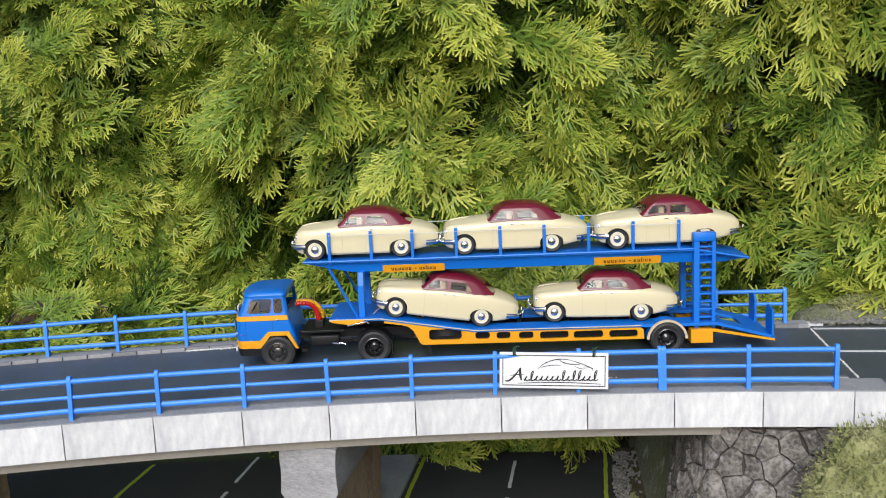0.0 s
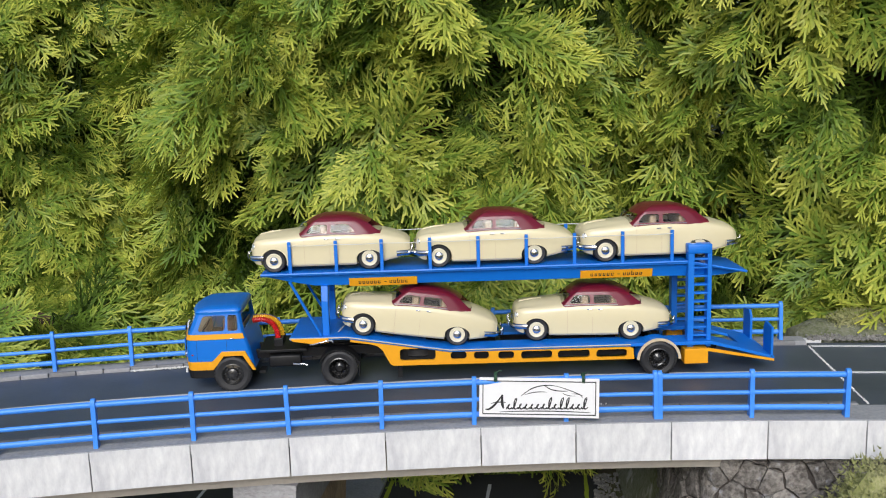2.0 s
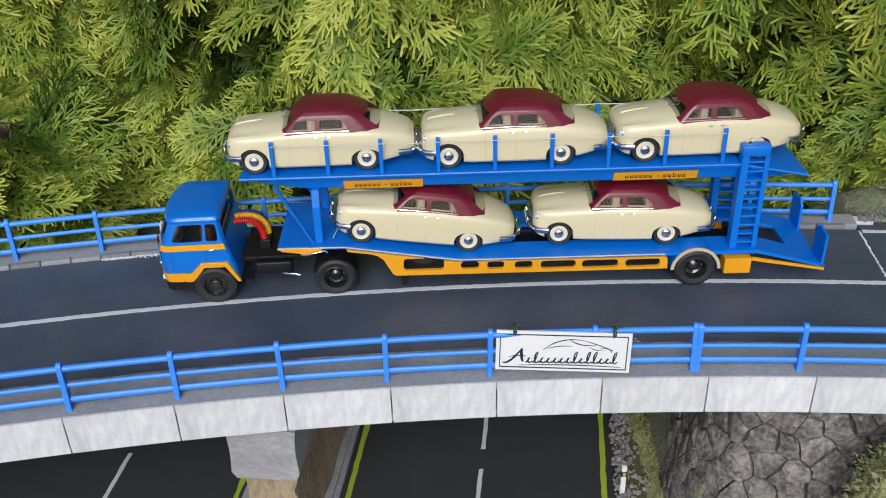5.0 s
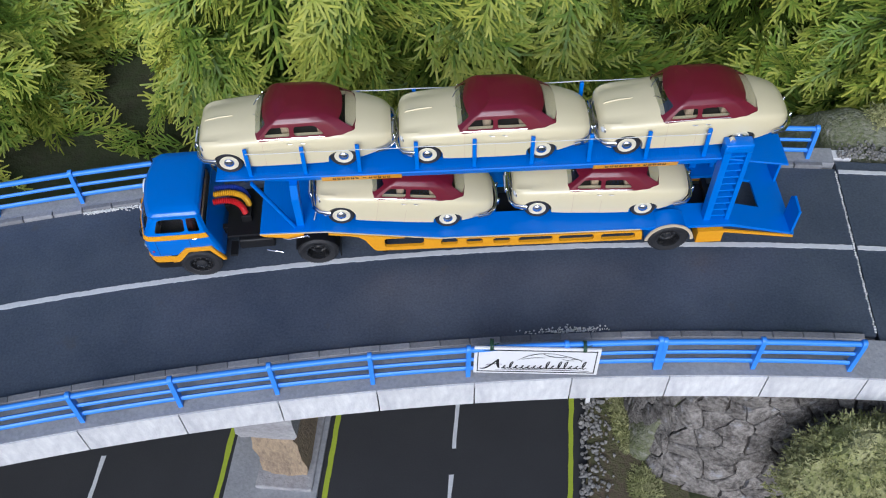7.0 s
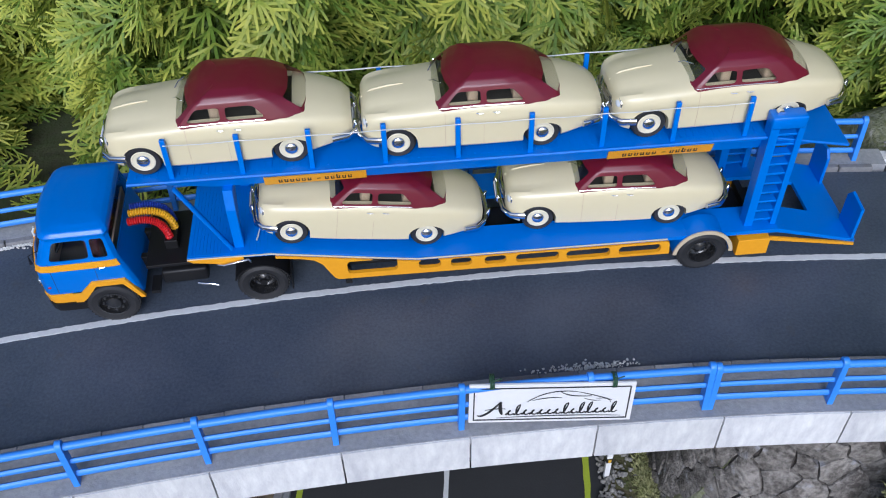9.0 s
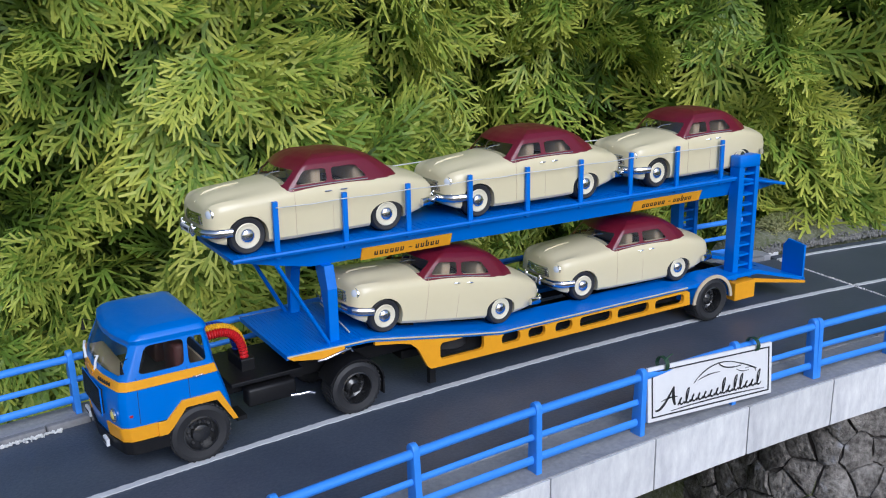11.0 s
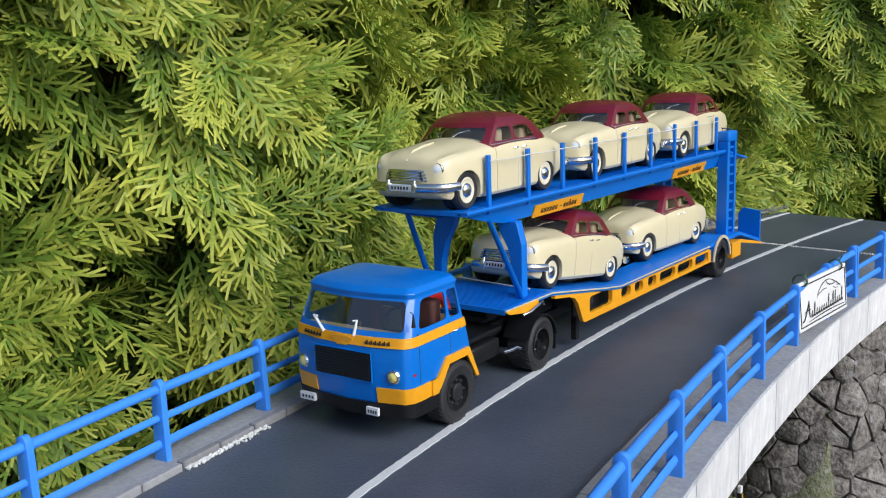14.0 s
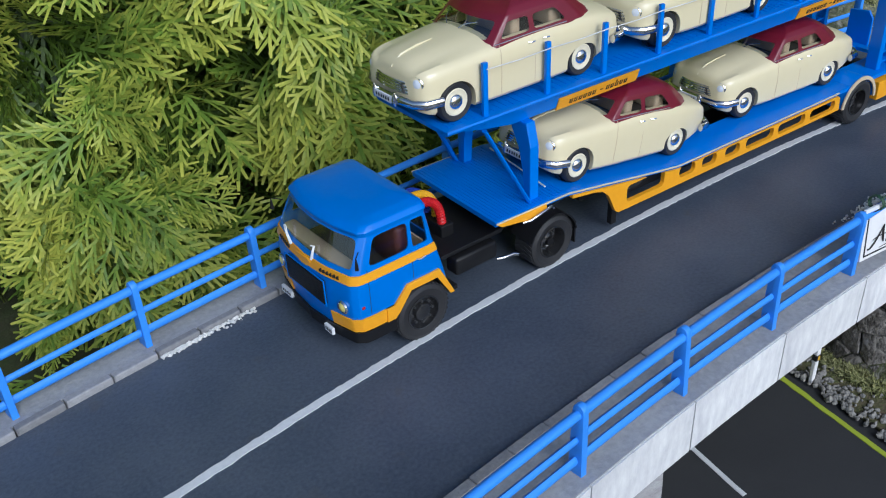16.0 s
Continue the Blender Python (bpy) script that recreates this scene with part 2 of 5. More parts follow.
# ---- bridge: an arc in plan, road at z = 0 ----
RC, XC = 1.8405, 0.07


def arc(s, off, z=0.0):
    """s along the bridge from its middle, off across it, away from the camera."""
    a = s / RC
    return Vector((XC + (RC + off) * math.sin(a), -RC + (RC + off) * math.cos(a), z))


def strip(s0, s1, o0, o1, z0, z1, n=None, bm=None):
    """A curved slab between two offsets and two heights."""
    bm = bm or bmesh.new()
    n = n or max(1, int((s1 - s0) / 0.0175))
    rows = []
    for i in range(n + 1):
        s = s0 + (s1 - s0) * i / n
        rows.append([bm.verts.new(arc(s, o, z)) for o, z in ((o0, z0), (o1, z0), (o1, z1), (o0, z1))])
    for a, b in zip(rows, rows[1:]):
        for k in range(4):
            bm.faces.new((a[k], a[(k + 1) % 4], b[(k + 1) % 4], b[k]))
    bm.faces.new(rows[0])
    bm.faces.new(rows[-1][::-1])
    return bm


S0, S1 = -0.84, 0.2000
bridge = thing("bridge", "curved model road bridge with weathered pale concrete edge panels and dark asphalt", "bridge", kind="structure")
part("slab", strip(S0, S1, -0.0705, 0.080, -0.031, -0.003), GIRDER, bridge, "beige painted slab under the deck")
part("road_surface", strip(S0, S1, -0.0545, 0.071, -0.004, 0.0), ASPHALT, bridge, "dark blue-grey asphalt")
part("sidewalk", strip(S0, S1 + 0.012, -0.0828, -0.0585, -0.004, 0.0016), SIDEWALK, bridge, "grey narrow walkway")
part("sidewalk", strip(S0, S1, 0.0745, 0.0875, -0.004, 0.0022), SIDEWALK, bridge, "grey narrow walkway")


def worn_line(s0, s1, off, w, seed):
    """A hand-painted line with uneven edges."""
    rnd = random.Random(seed)
    bm = bmesh.new()
    n = int((s1 - s0) / 0.0022)
    prev = None
    for i in range(n + 1):
        s = s0 + (s1 - s0) * i / n
        cur = [bm.verts.new(arc(s, off - w / 2 + rnd.uniform(-1, 1) * w * 0.09, 0.00035)), bm.verts.new(arc(s, off + w / 2 + rnd.uniform(-1, 1) * w * 0.09, 0.00035))]
        if prev:
            bm.faces.new((prev[0], cur[0], cur[1], prev[1]))
        prev = cur
    r = bmesh.ops.extrude_face_region(bm, geom=bm.faces[:])
    for v in r["geom"]:
        if isinstance(v, bmesh.types.BMVert):
            v.co.z -= 0.0004
    return bm


part("centre_line", worn_line(S0, S1 - 0.001, 0.0078, 0.0034, 1), WHITE_LINE, bridge, "white hand-painted centre line")

# edge panels, one by one, along both sides
STEP, FIRST = 0.0559, 0.0210
for side, o0, o1 in (("front", -0.0836, -0.0705), ("back", 0.080, 0.0872)):
    for k in range(-16, 4):
        sa, sb = k * STEP + FIRST, min((k + 1) * STEP + FIRST, S1 + 0.012)
        bm = strip(0.0004, sb - sa - 0.0004, o0, o1, -0.0212, 0.0010, n=3)
        bmesh.ops.bevel(bm, geom=[e for e in bm.edges if len(e.link_faces) == 2 and e.calc_face_angle(0) > 1], offset=0.0006, segments=2, affect="EDGES")
        rot = Matrix.Translation((XC, -RC, 0)) @ Matrix.Rotation(-sa / RC, 4, "Z") @ Matrix.Translation((-XC, RC, 0))
        part("edge_panel", bm, CONCRETE, bridge, smooth=30, loc=rot)

# kerb stones
kerb_front = strip(0.0001, 0.0174, -0.0588, -0.0546, -0.004, 0.0021, n=1)
bmesh.ops.bevel(kerb_front, geom=kerb_front.edges[:], offset=0.0004, segments=1, affect="EDGES")
kerb_back = strip(0.0003, 0.0172, 0.071, 0.0745, -0.004, 0.0026, n=1)
bmesh.ops.bevel(kerb_back, geom=kerb_back.edges[:], offset=0.0004, segments=1, affect="EDGES")
kf = part("kerb_stone", kerb_front, KERB, bridge)
kb = part("kerb_stone", kerb_back, KERB, bridge)
rk = random.Random(3)
first = True
for k in range(int((S1 - S0) / 0.0175)):
    rot = Matrix.Translation((XC, -RC, rk.uniform(-0.0003, 0.0003))) @ Matrix.Rotation(-(S0 + k * 0.0175) / RC, 4, "Z") @ Matrix.Translation((-XC, RC, 0))
    if first:
        kf.matrix_basis = kb.matrix_basis = rot
        first = False
    else:
        share("kerb_stone", kf.data, bridge, rot)
        share("kerb_stone", kb.data, bridge, rot)

# joint with the approach road
bm = bmesh.new()
rj = random.Random(5)
for i in range(70):
    o = -0.052 + 0.122 * i / 70
    p = arc(S1 + rj.uniform(-0.0003, 0.0003), o)
    bmesh.ops.create_icosphere(bm, subdivisions=1, radius=rj.uniform(0.0005, 0.0009), matrix=Matrix.Translation(p + Vector((0, 0, 0.0002))))
part("joint_bead", bm, PALE_GRIT, bridge, "pale beaded joint across the road")

approach = thing("approach_road", "dark asphalt road running on past the bridge joint", "road", kind="structure")
part("road_surface", strip(S1 + 0.0015, 0.336, -0.072, 0.078, -0.006, -0.0002, n=14), ASPHALT, approach)
for off in (0.0078, 0.0690, -0.067):
    part("road_line", worn_line(S1 + 0.002, 0.335, off, 0.0030, int(off * 1e4)), WHITE_LINE, approach, "white painted line")


# ---- railings ----
def rail_post(flip):
    """A flat blade with a rounded head that clasps the top tube."""
    bm = bmesh.new()
    prof = [(-0.0030, -0.001), (0.0030, -0.001), (0.0026, 0.004), (0.0022, 0.022), (0.0022, 0.0265)]
    prof += [(0.0022 * math.cos(a), 0.0265 + 0.0024 * math.sin(a)) for a in (math.pi * k / 6 for k in range(1, 6))]
    prof += [(-0.0022, 0.0265), (-0.0022, 0.022), (-0.0026, 0.004)]
    add_prism(bm, prof, "x", -0.00125, 0.00125, bevel=0.0003)
    return bm


def railing(label, off, ss, zb, doubles=()):
    th = thing("railing", label, "railing", "bridge railings", kind="structure")
    pm = None
    rr = random.Random(int(off * 1e4))
    for s in ss:
        p = arc(s, off, zb)
        for d in ((-0.0011, 0.0011) if s in doubles else (0,)):
            m = Matrix.Translation(arc(s + d, off, zb)) @ Matrix.Rotation(-s / RC + rr.uniform(-0.03, 0.03), 4, "Z") @ Matrix.Rotation(rr.uniform(-0.025, 0.025), 4, "Y") @ Matrix.Rotation(rr.uniform(-0.02, 0.02), 4, "X")
            if pm is None:
                pm = part("post", rail_post(1), RAIL_BLUE, th, smooth=40, loc=m)
            else:
                share("post", pm.data, th, m)
    for a, b in zip(ss, ss[1:]):
        for z, r, fl in ((0.0252, 0.0017, 1.0), (0.0152, 0.0011, 1.2), (0.0064, 0.0012, 1.45)):
            j = rr.uniform(-0.0004, 0.0004)
            n = 3
            pts = [arc(a + (b - a) * i / n, off, zb + z + j * i / n) for i in range(n + 1)]
            part("rail", tube(pts, r, 8, flat=fl), RAIL_BLUE, th, smooth=50)
    return th


FRONT = [0.05426 * k - 0.0383 for k in range(-15, 5)]
railing("bright blue painted model railing along the road bridge", -0.0765, FRONT, 0.0005, doubles=(FRONT[17],))
BACK = [0.184 - 0.0496 * k for k in range(19, -1, -1)]
railing("bright blue painted model railing along the far edge of the bridge", 0.0800, BACK, 0.0015)

# ---- sign board wired to the railing ----
sign = thing("sign_board", "white board with black script emblem, wired to the blue railing", "sign",
             m=Matrix.Translation((0.0700, -0.0805, 0.0165)) @ pose(0, 0, 0, -6, 1.7, -3.5))
part("board", box(-0.0335, 0.0335, 0, 0.0012, -0.0112, 0.0112, bevel=0.0002), BOARD_WHITE, sign)
bm = bmesh.new()
for a in ((-0.0317, 0.0317, -0.0096, -0.0091), (-0.0317, 0.0317, 0.0091, 0.0096), (-0.0317, -0.0312, -0.0091, 0.0091), (0.0312, 0.0317, -0.0091, 0.0091)):
    add_box(bm, a[0], a[1], -0.0003, 0.0002, a[2], a[3])
part("border", bm, INK, sign, "thin black border")


def stroke(bm, pts, w, y=-0.0002):
    """A flat pen stroke in the board's plane, tapered at both ends."""
    n = len(pts)
    prev = None
    for i, (x, z) in enumerate(pts):
        x0, z0 = pts[max(0, i - 1)]
        x1, z1 = pts[min(n - 1, i + 1)]
        d = Vector((x1 - x0, z1 - z0)).normalized()
        ww = w * (0.35 + 0.65 * math.sin(math.pi * (0.08 + 0.84 * i / (n - 1))))
        cur = (bm.verts.new((x - d.y * ww, y, z + d.x * ww)), bm.verts.new((x + d.y * ww, y, z - d.x * ww)))
        if prev:
            bm.faces.new((prev[0], cur[0], cur[1], prev[1]))
        prev = cur


def curve(p0, p1, p2, n=10):
    return [((1 - t) ** 2 * p0[0] + 2 * t * (1 - t) * p1[0] + t * t * p2[0], (1 - t) ** 2 * p0[1] + 2 * t * (1 - t) * p1[1] + t * t * p2[1]) for t in (i / n for i in range(n + 1))]


bm = bmesh.new()
stroke(bm, curve((-0.010, 0.0010), (-0.002, 0.0090), (0.010, 0.0068)), 0.0003)
stroke(bm, curve((0.003, 0.0074), (0.006, 0.0035), (0.016, 0.0042)), 0.0003)
stroke(bm, curve((0.010, 0.0068), (0.018, 0.0045), (0.0245, 0.0015)), 0.00025)
stroke(bm, curve((-0.008, 0.0018), (-0.002, 0.0040), (0.004, 0.0034)), 0.00025)
stroke(bm, curve((0.013, 0.0030), (0.016, 0.0010), (0.020, 0.0015)), 0.0002)
stroke(bm, curve((0.018, 0.0026), (0.024, 0.0030), (0.024, 0.0002)), 0.0002)
part("car_outline", bm, INK, sign, "thin black car outline")
# plain slanted strokes stand in for the emblem's script
bm = bmesh.new()
stroke(bm, curve((-0.030, -0.0066), (-0.027, -0.0085), (-0.0205, 0.0016)), 0.0006)
stroke(bm, curve((-0.0205, 0.0016), (-0.0212, -0.003), (-0.0198, -0.0062)), 0.0008)
stroke(bm, curve((-0.0270, -0.0035), (-0.0225, -0.0022), (-0.0185, -0.0028)), 0.0003)
x = -0.0178
for h in (0.34, 0.72, 0.36, 0.34, 0.34, 0.34, 0.36, 0.76, 0.34, 0.76, 0.76, 0.34, 0.34, 0.76):
    base = -0.0066 + 0.0007 * (x + 0.018) / 0.046
    top = base + 0.0088 * h
    lean = 0.0020 * h
    stroke(bm, curve((x - 0.0004, base + 0.0010), (x - 0.0008, base - 0.0010), (x + lean * 0.6, base + 0.0016)) + curve((x + lean * 0.6, base + 0.0016), (x + lean + 0.0008, top - 0.0006), (x + lean + 0.0006, top)), 0.00036)
    stroke(bm, curve((x + lean + 0.0006, top), (x + 0.0002, top - 0.0010), (x + 0.0006, base + 0.0006)) + curve((x + 0.0006, base + 0.0006), (x + 0.0014, base - 0.0006), (x + 0.0028, base + 0.0012)), 0.00042)
    x += 0.00325
stroke(bm, curve((-0.022, -0.0082), (0.004, -0.0066), (0.029, -0.0080)), 0.0003)
part("emblem", bm, INK, sign, "black slanted script strokes")
for tx in (-0.0245, 0.0245):
    bm = bmesh.new()
    for d in (-0.0006, 0.0, 0.0007):
        pts = [(tx + d, 0.0020 + 0.0032 * math.cos(a), 0.0112 + 0.0030 * math.sin(a)) for a in (2 * math.pi * k / 12 for k in range(13))]
        add_tube(bm, pts, 0.0003, 6)
    add_tube(bm, [(tx, 0.0, 0.0135), (tx + 0.002, -0.001, 0.0155), (tx + 0.0035, 0.0, 0.0150)], 0.0003, 6)
    part("wire_tie", bm, TIE_GREEN, sign, "dark green twisted wire tie", smooth=60)

# ---- lower road, median, piers ----
LOW = -0.138
SK = 0.135


def low(x, y, z=0.0):
    return Vector((x + SK * y, y, LOW + z))


def low_strip(x0, x1, y0, y1, z0, z1, wob=0.0, n=1, seed=0, bm=None):
    bm = bm or bmesh.new()
    r = random.Random(seed)
    rows = []
    for i in range(n + 1):
        y = y0 + (y1 - y0) * i / n
        a, b = x0 + r.uniform(-wob, wob), x1 + r.uniform(-wob, wob)
        rows.append([bm.verts.new(low(*p)) for p in ((a, y, z0), (b, y, z0), (b, y, z1), (a, y, z1))])
    for a, b in zip(rows, rows[1:]):
        for k in range(4):
            bm.faces.new((a[k], a[(k + 1) % 4], b[(k + 1) % 4], b[k]))
    bm.faces.new(rows[0])
    bm.faces.new(rows[-1][::-1])
    return bm


lower = thing("lower_road", "dark asphalt dual road passing under the model bridge", "road", kind="structure")
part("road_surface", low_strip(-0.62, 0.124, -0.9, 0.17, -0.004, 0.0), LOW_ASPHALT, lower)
for x in (0.113, -0.050, -0.122, -0.30):
    part("road_line", low_strip(x - 0.0017, x + 0.0017, -0.88, 0.165, -0.001, 0.0004, 0.0004, 160, int(x * 999)), LIME_LINE, lower, "lime yellow solid line")
for x, ph in ((0.033, 0.0), (-0.207, 0.026)):
    for k in range(-11, 3):
        y = k * 0.075 + ph
        part("dash", low_strip(x - 0.0014, x + 0.0014, y - 0.056, y, -0.001, 0.0004, 0.0003, 8, k), WHITE_LINE, lower, "white dash")
part("median", low_strip(-0.117, -0.055, -0.88, 0.165, -0.002, 0.003), SIDEWALK, lower, "grey raised median")


def pier(x, y0, y1):
    th = thing("bridge_pier", "weathered pier with grey cap block and brown stone-like shaft under the bridge", "pier", "bridge piers", kind="structure",
               m=Matrix.Translation((x, 0, 0)) @ Matrix.Rotation(-math.atan(SK), 4, "Z"))
    bm = bmesh.new()
    prof = [(-0.0185, -0.031), (0.0185, -0.031), (0.0185, -0.061), (0.0165, -0.0655), (-0.0165, -0.0655), (-0.0185, -0.061)]
    add_prism(bm, prof, "y", y0, y1)
    bmesh.ops.subdivide_edges(bm, edges=bm.edges[:], cuts=3, use_grid_fill=True)
    for v in bm.verts:
        v.co += Vector((noise.noise(v.co * 90), noise.noise(v.co * 90 + Vector((9, 0, 0))), 0.4 * noise.noise(v.co * 90 + Vector((0, 9, 0))))) * 0.0016
    part("cap", bm, PIER_GREY, th, "flaking grey painted cap block", smooth=35)
    bm = bmesh.new()
    add_box(bm, -0.014, 0.0145, y0 + 0.006, y1 - 0.006, LOW - 0.002, -0.064)
    bmesh.ops.subdivide_edges(bm, edges=bm.edges[:], cuts=9, use_grid_fill=True)
    for v in bm.verts:
        v.co += Vector((noise.noise(v.co * 120), noise.noise(v.co * 120 + Vector((9, 0, 0))), 0)) * 0.0028
    part("shaft", bm, PIER_BROWN, th, "rough brown stone-like shaft", smooth=50)
    part("foot", box(-0.019, 0.019, y0 - 0.004, y1 + 0.004, LOW, LOW + 0.006, bevel=0.001), PIER_GREY, th, "grey foot slab")
    return th


pier(-0.0775, -0.078, 0.060)
pier(-0.362, -0.100, 0.040)

post_th = thing("delineator_post", "white roadside delineator post with black band and yellow reflector", "roadside post", m=Matrix.Translation((0.1205, -0.0265, LOW)))
part("post", box(-0.0016, 0.0016, -0.0012, 0.0012, -0.001, 0.0245, bevel=0.0005), BOARD_WHITE, post_th)
part("band", box(-0.00175, 0.00175, -0.00135, 0.00135, 0.0165, 0.0205), INK, post_th, "black band")
part("reflector", box(-0.0008, 0.0008, -0.0016, -0.0012, 0.0172, 0.0198), REFLECT_YELLOW, post_th, "yellow reflector")


# ---- ground and embankment ----
bm = bmesh.new()
bmesh.ops.create_grid(bm, x_segments=60, y_segments=60, size=1)
for v in bm.verts:
    u = Vector((v.co.x, v.co.y, 0))
    v.co *= 0.5 + 60 * u.length ** 3
    v.co.z = LOW - 0.006 - (0.03 * noise.noise(v.co * 0.2) if u.length > 0.5 else 0)
tagged(part("ground", bm, SOIL, smooth=60), "dark garden soil with moss round the model layout", "ground", kind="structure")


def lift(x, y):
    """Height of the embankment that carries the approach road."""
    off = y + (x - XC) ** 2 / (2 * RC)
    n = noise.noise(Vector((x * 14, y * 14, 3))) * 0.012 + noise.noise(Vector((x * 55, y * 55, 7))) * 0.004
    if off < -0.088:
        z = -0.005 - 1.5 * (-0.088 - off) + n
    elif off > 0.086:
        z = -0.004 + min(0.010, 0.35 * (off - 0.086)) + n * min(1, (off - 0.086) * 30)
    else:
        z = -0.0075
    if off > 0.125:
        z -= (off - 0.125) * 1.6
    if x < 0.282:
        z = min(z, -0.034 + n * 0.2 + max(0, (x - 0.262) / 0.02) * 0.028) if -0.095 < off < 0.09 else min(z, -0.01 - (0.282 - x) * 0.75 + n)
    edge = 0.148 + SK * y * 0.6
    if x < edge + 0.035:
        z = min(z, LOW + (x - edge) / 0.035 * 0.115)
    if x > 0.420:
        z = min(z, -0.008 - (x - 0.420) * 3.0)
    if x < 0.325 and off < -0.070:
        z = LOW - 0.012
    return max(z, LOW - 0.012)


bm = bmesh.new()
NX, NY = 150, 90
grid = []
for i in range(NX + 1):
    x = 0.13 + 0.36 * (i / NX)
    row = []
    for j in range(NY + 1):
        y = -0.62 + 0.98 * j / NY - (x - 0.13) ** 2 * 0.25
        row.append(bm.verts.new((x, y, lift(x, y))))
    grid.append(row)
for a, b in zip(grid, grid[1:]):
    for j in range(NY):
        bm.faces.new((a[j], b[j], b[j + 1], a[j + 1]))
tagged(part("embankment", bm, HILL, smooth=70), "mossy grey embankment carrying the road past the bridge end", "embankment", kind="structure")

# verge beside the lower road: moss bed, grit
tagged(part("verge", low_strip(0.124, 0.19, -0.6, 0.17, -0.004, 0.0015, 0.0015, 60, 4), DIRT), "strip of dirt and moss beside the lower road", "verge", kind="structure")


def pebbles(name, label, spots, mtl, rmin, rmax, seed):
    """Loose grit: many small uneven lumps in one mesh."""
    rnd = random.Random(seed)
    base = bmesh.new()
    bmesh.ops.create_icosphere(base, subdivisions=1, radius=1)
    bv = np.array([v.co[:] for v in base.verts])
    bf = np.array([[v.index for v in f.verts] for f in base.faces])
    base.free()
    V, F, k = [], [], 0
    for p in spots:
        r = rnd.uniform(rmin, rmax)
        sc = np.array([rnd.uniform(0.6, 1.3) for _ in range(3)]) * r
        jit = 1 + 0.25 * np.array([[rnd.uniform(-1, 1)] for _ in range(len(bv))])
        V.append(bv * jit * sc + np.array(p[:]))
        F.append(bf + k)
        k += len(bv)
    me = bpy.data.meshes.new(name)
    me.from_pydata(np.concatenate(V).tolist(), [], np.concatenate(F).tolist())
    me.materials.append(mtl)
    return tagged(new(name, me), label, "gravel", kind="stuff")


rg = random.Random(21)
pebbles("verge_gravel", "grey loose gravel along the lower road verge",
        [low(0.1195 + abs(rg.gauss(0, 0.010)), rg.uniform(-0.4, 0.16), 0.0022) for _ in range(2000)], GRAVEL, 0.0006, 0.0020, 1)
pebbles("kerb_grit", "pale grit scattered at the kerb beside the truck",
        [arc(rg.uniform(-0.262, -0.222), 0.0708 - abs(rg.gauss(0, 0.0012)), 0.0006) for _ in range(260)], PALE_GRIT, 0.0003, 0.0007, 2)
pebbles("kerb_grit", "pale grit tuft behind the railing near the sign board",
        [arc(0.020 + rg.gauss(0, 0.012), -0.0535 + abs(rg.gauss(0, 0.0018)), 0.0006 + abs(rg.gauss(0, 0.0006))) for _ in range(170)], PALE_GRIT, 0.0003, 0.0007, 3)
pebbles("edge_gravel", "pale gravel edging behind the approach road",
        [arc(S1 + 0.004 + rg.uniform(0, 0.15), 0.080 + abs(rg.gauss(0, 0.006)), 0.0015) for _ in range(900)], GRAVEL, 0.0005, 0.0013, 4)

# ---- stone wall of the abutment ----
wall = thing("stone_wall", "irregular grey fieldstone abutment wall with dark deep joints", "wall", kind="structure")
PLAN = [Vector(p) for p in ((0.204, 0.16), (0.184, 0.08), (0.166, 0.0), (0.160, -0.045), (0.169, -0.072), (0.196, -0.084), (0.25, -0.088), (0.33, -0.10))]
LENS = [0.0]
for a, b in zip(PLAN, PLAN[1:]):
    LENS.append(LENS[-1] + (b - a).length)


def wall_at(u, v, out=0.0):
    """u along the wall's plan, v up from the verge, out: proud of the face."""
    u = min(max(u, 0), LENS[-1] - 1e-6)
    k = next(i for i in range(len(PLAN) - 1) if LENS[i + 1] >= u)
    f = (u - LENS[k]) / (LENS[k + 1] - LENS[k])
    a, b = PLAN[k], PLAN[k + 1]
    d0 = (PLAN[min(k + 1, len(PLAN) - 1)] - PLAN[max(k - 1, 0)]).normalized()
    d1 = (PLAN[min(k + 2, len(PLAN) - 1)] - PLAN[k]).normalized()
    d = (d0.lerp(d1, f)).normalized()
    nrm = Vector((d.y, -d.x)) * -1
    if nrm.x > 0 and nrm.y > 0:
        nrm = -nrm
    nrm = Vector((-abs(d.y), -abs(d.x)))
    lean = 0.020 * (1 - v / 0.115) + 0.004 * noise.noise(Vector((u * 30, v * 30, 1)))
    p = a.lerp(b, f) + nrm * (out + lean - 0.004)
    return Vector((p.x, p.y, LOW + v))


WH, ULEN = 0.113, LENS[-1]
bm = bmesh.new()
rows = [[bm.verts.new(wall_at(ULEN * i / 60, WH * j / 14, -0.0022)) for j in range(15)] for i in range(61)]
for a, b in zip(rows, rows[1:]):
    for j in range(14):
        bm.faces.new((a[j], b[j], b[j + 1], a[j + 1]))
part("backing", bm, MORTAR, wall, "dark recessed mortar")
rw = random.Random(8)
CELL = 0.0160
seeds = []
nu, nv = int(ULEN / CELL), int(WH / (CELL * 0.85))
for i in range(-1, nu + 1):
    for j in range(-1, nv + 1):
        seeds.append(((i + 0.5 + rw.uniform(-0.45, 0.45) + 0.5 * (j % 2)) * CELL, (j + 0.5 + rw.uniform(-0.44, 0.44)) * CELL * 0.85))


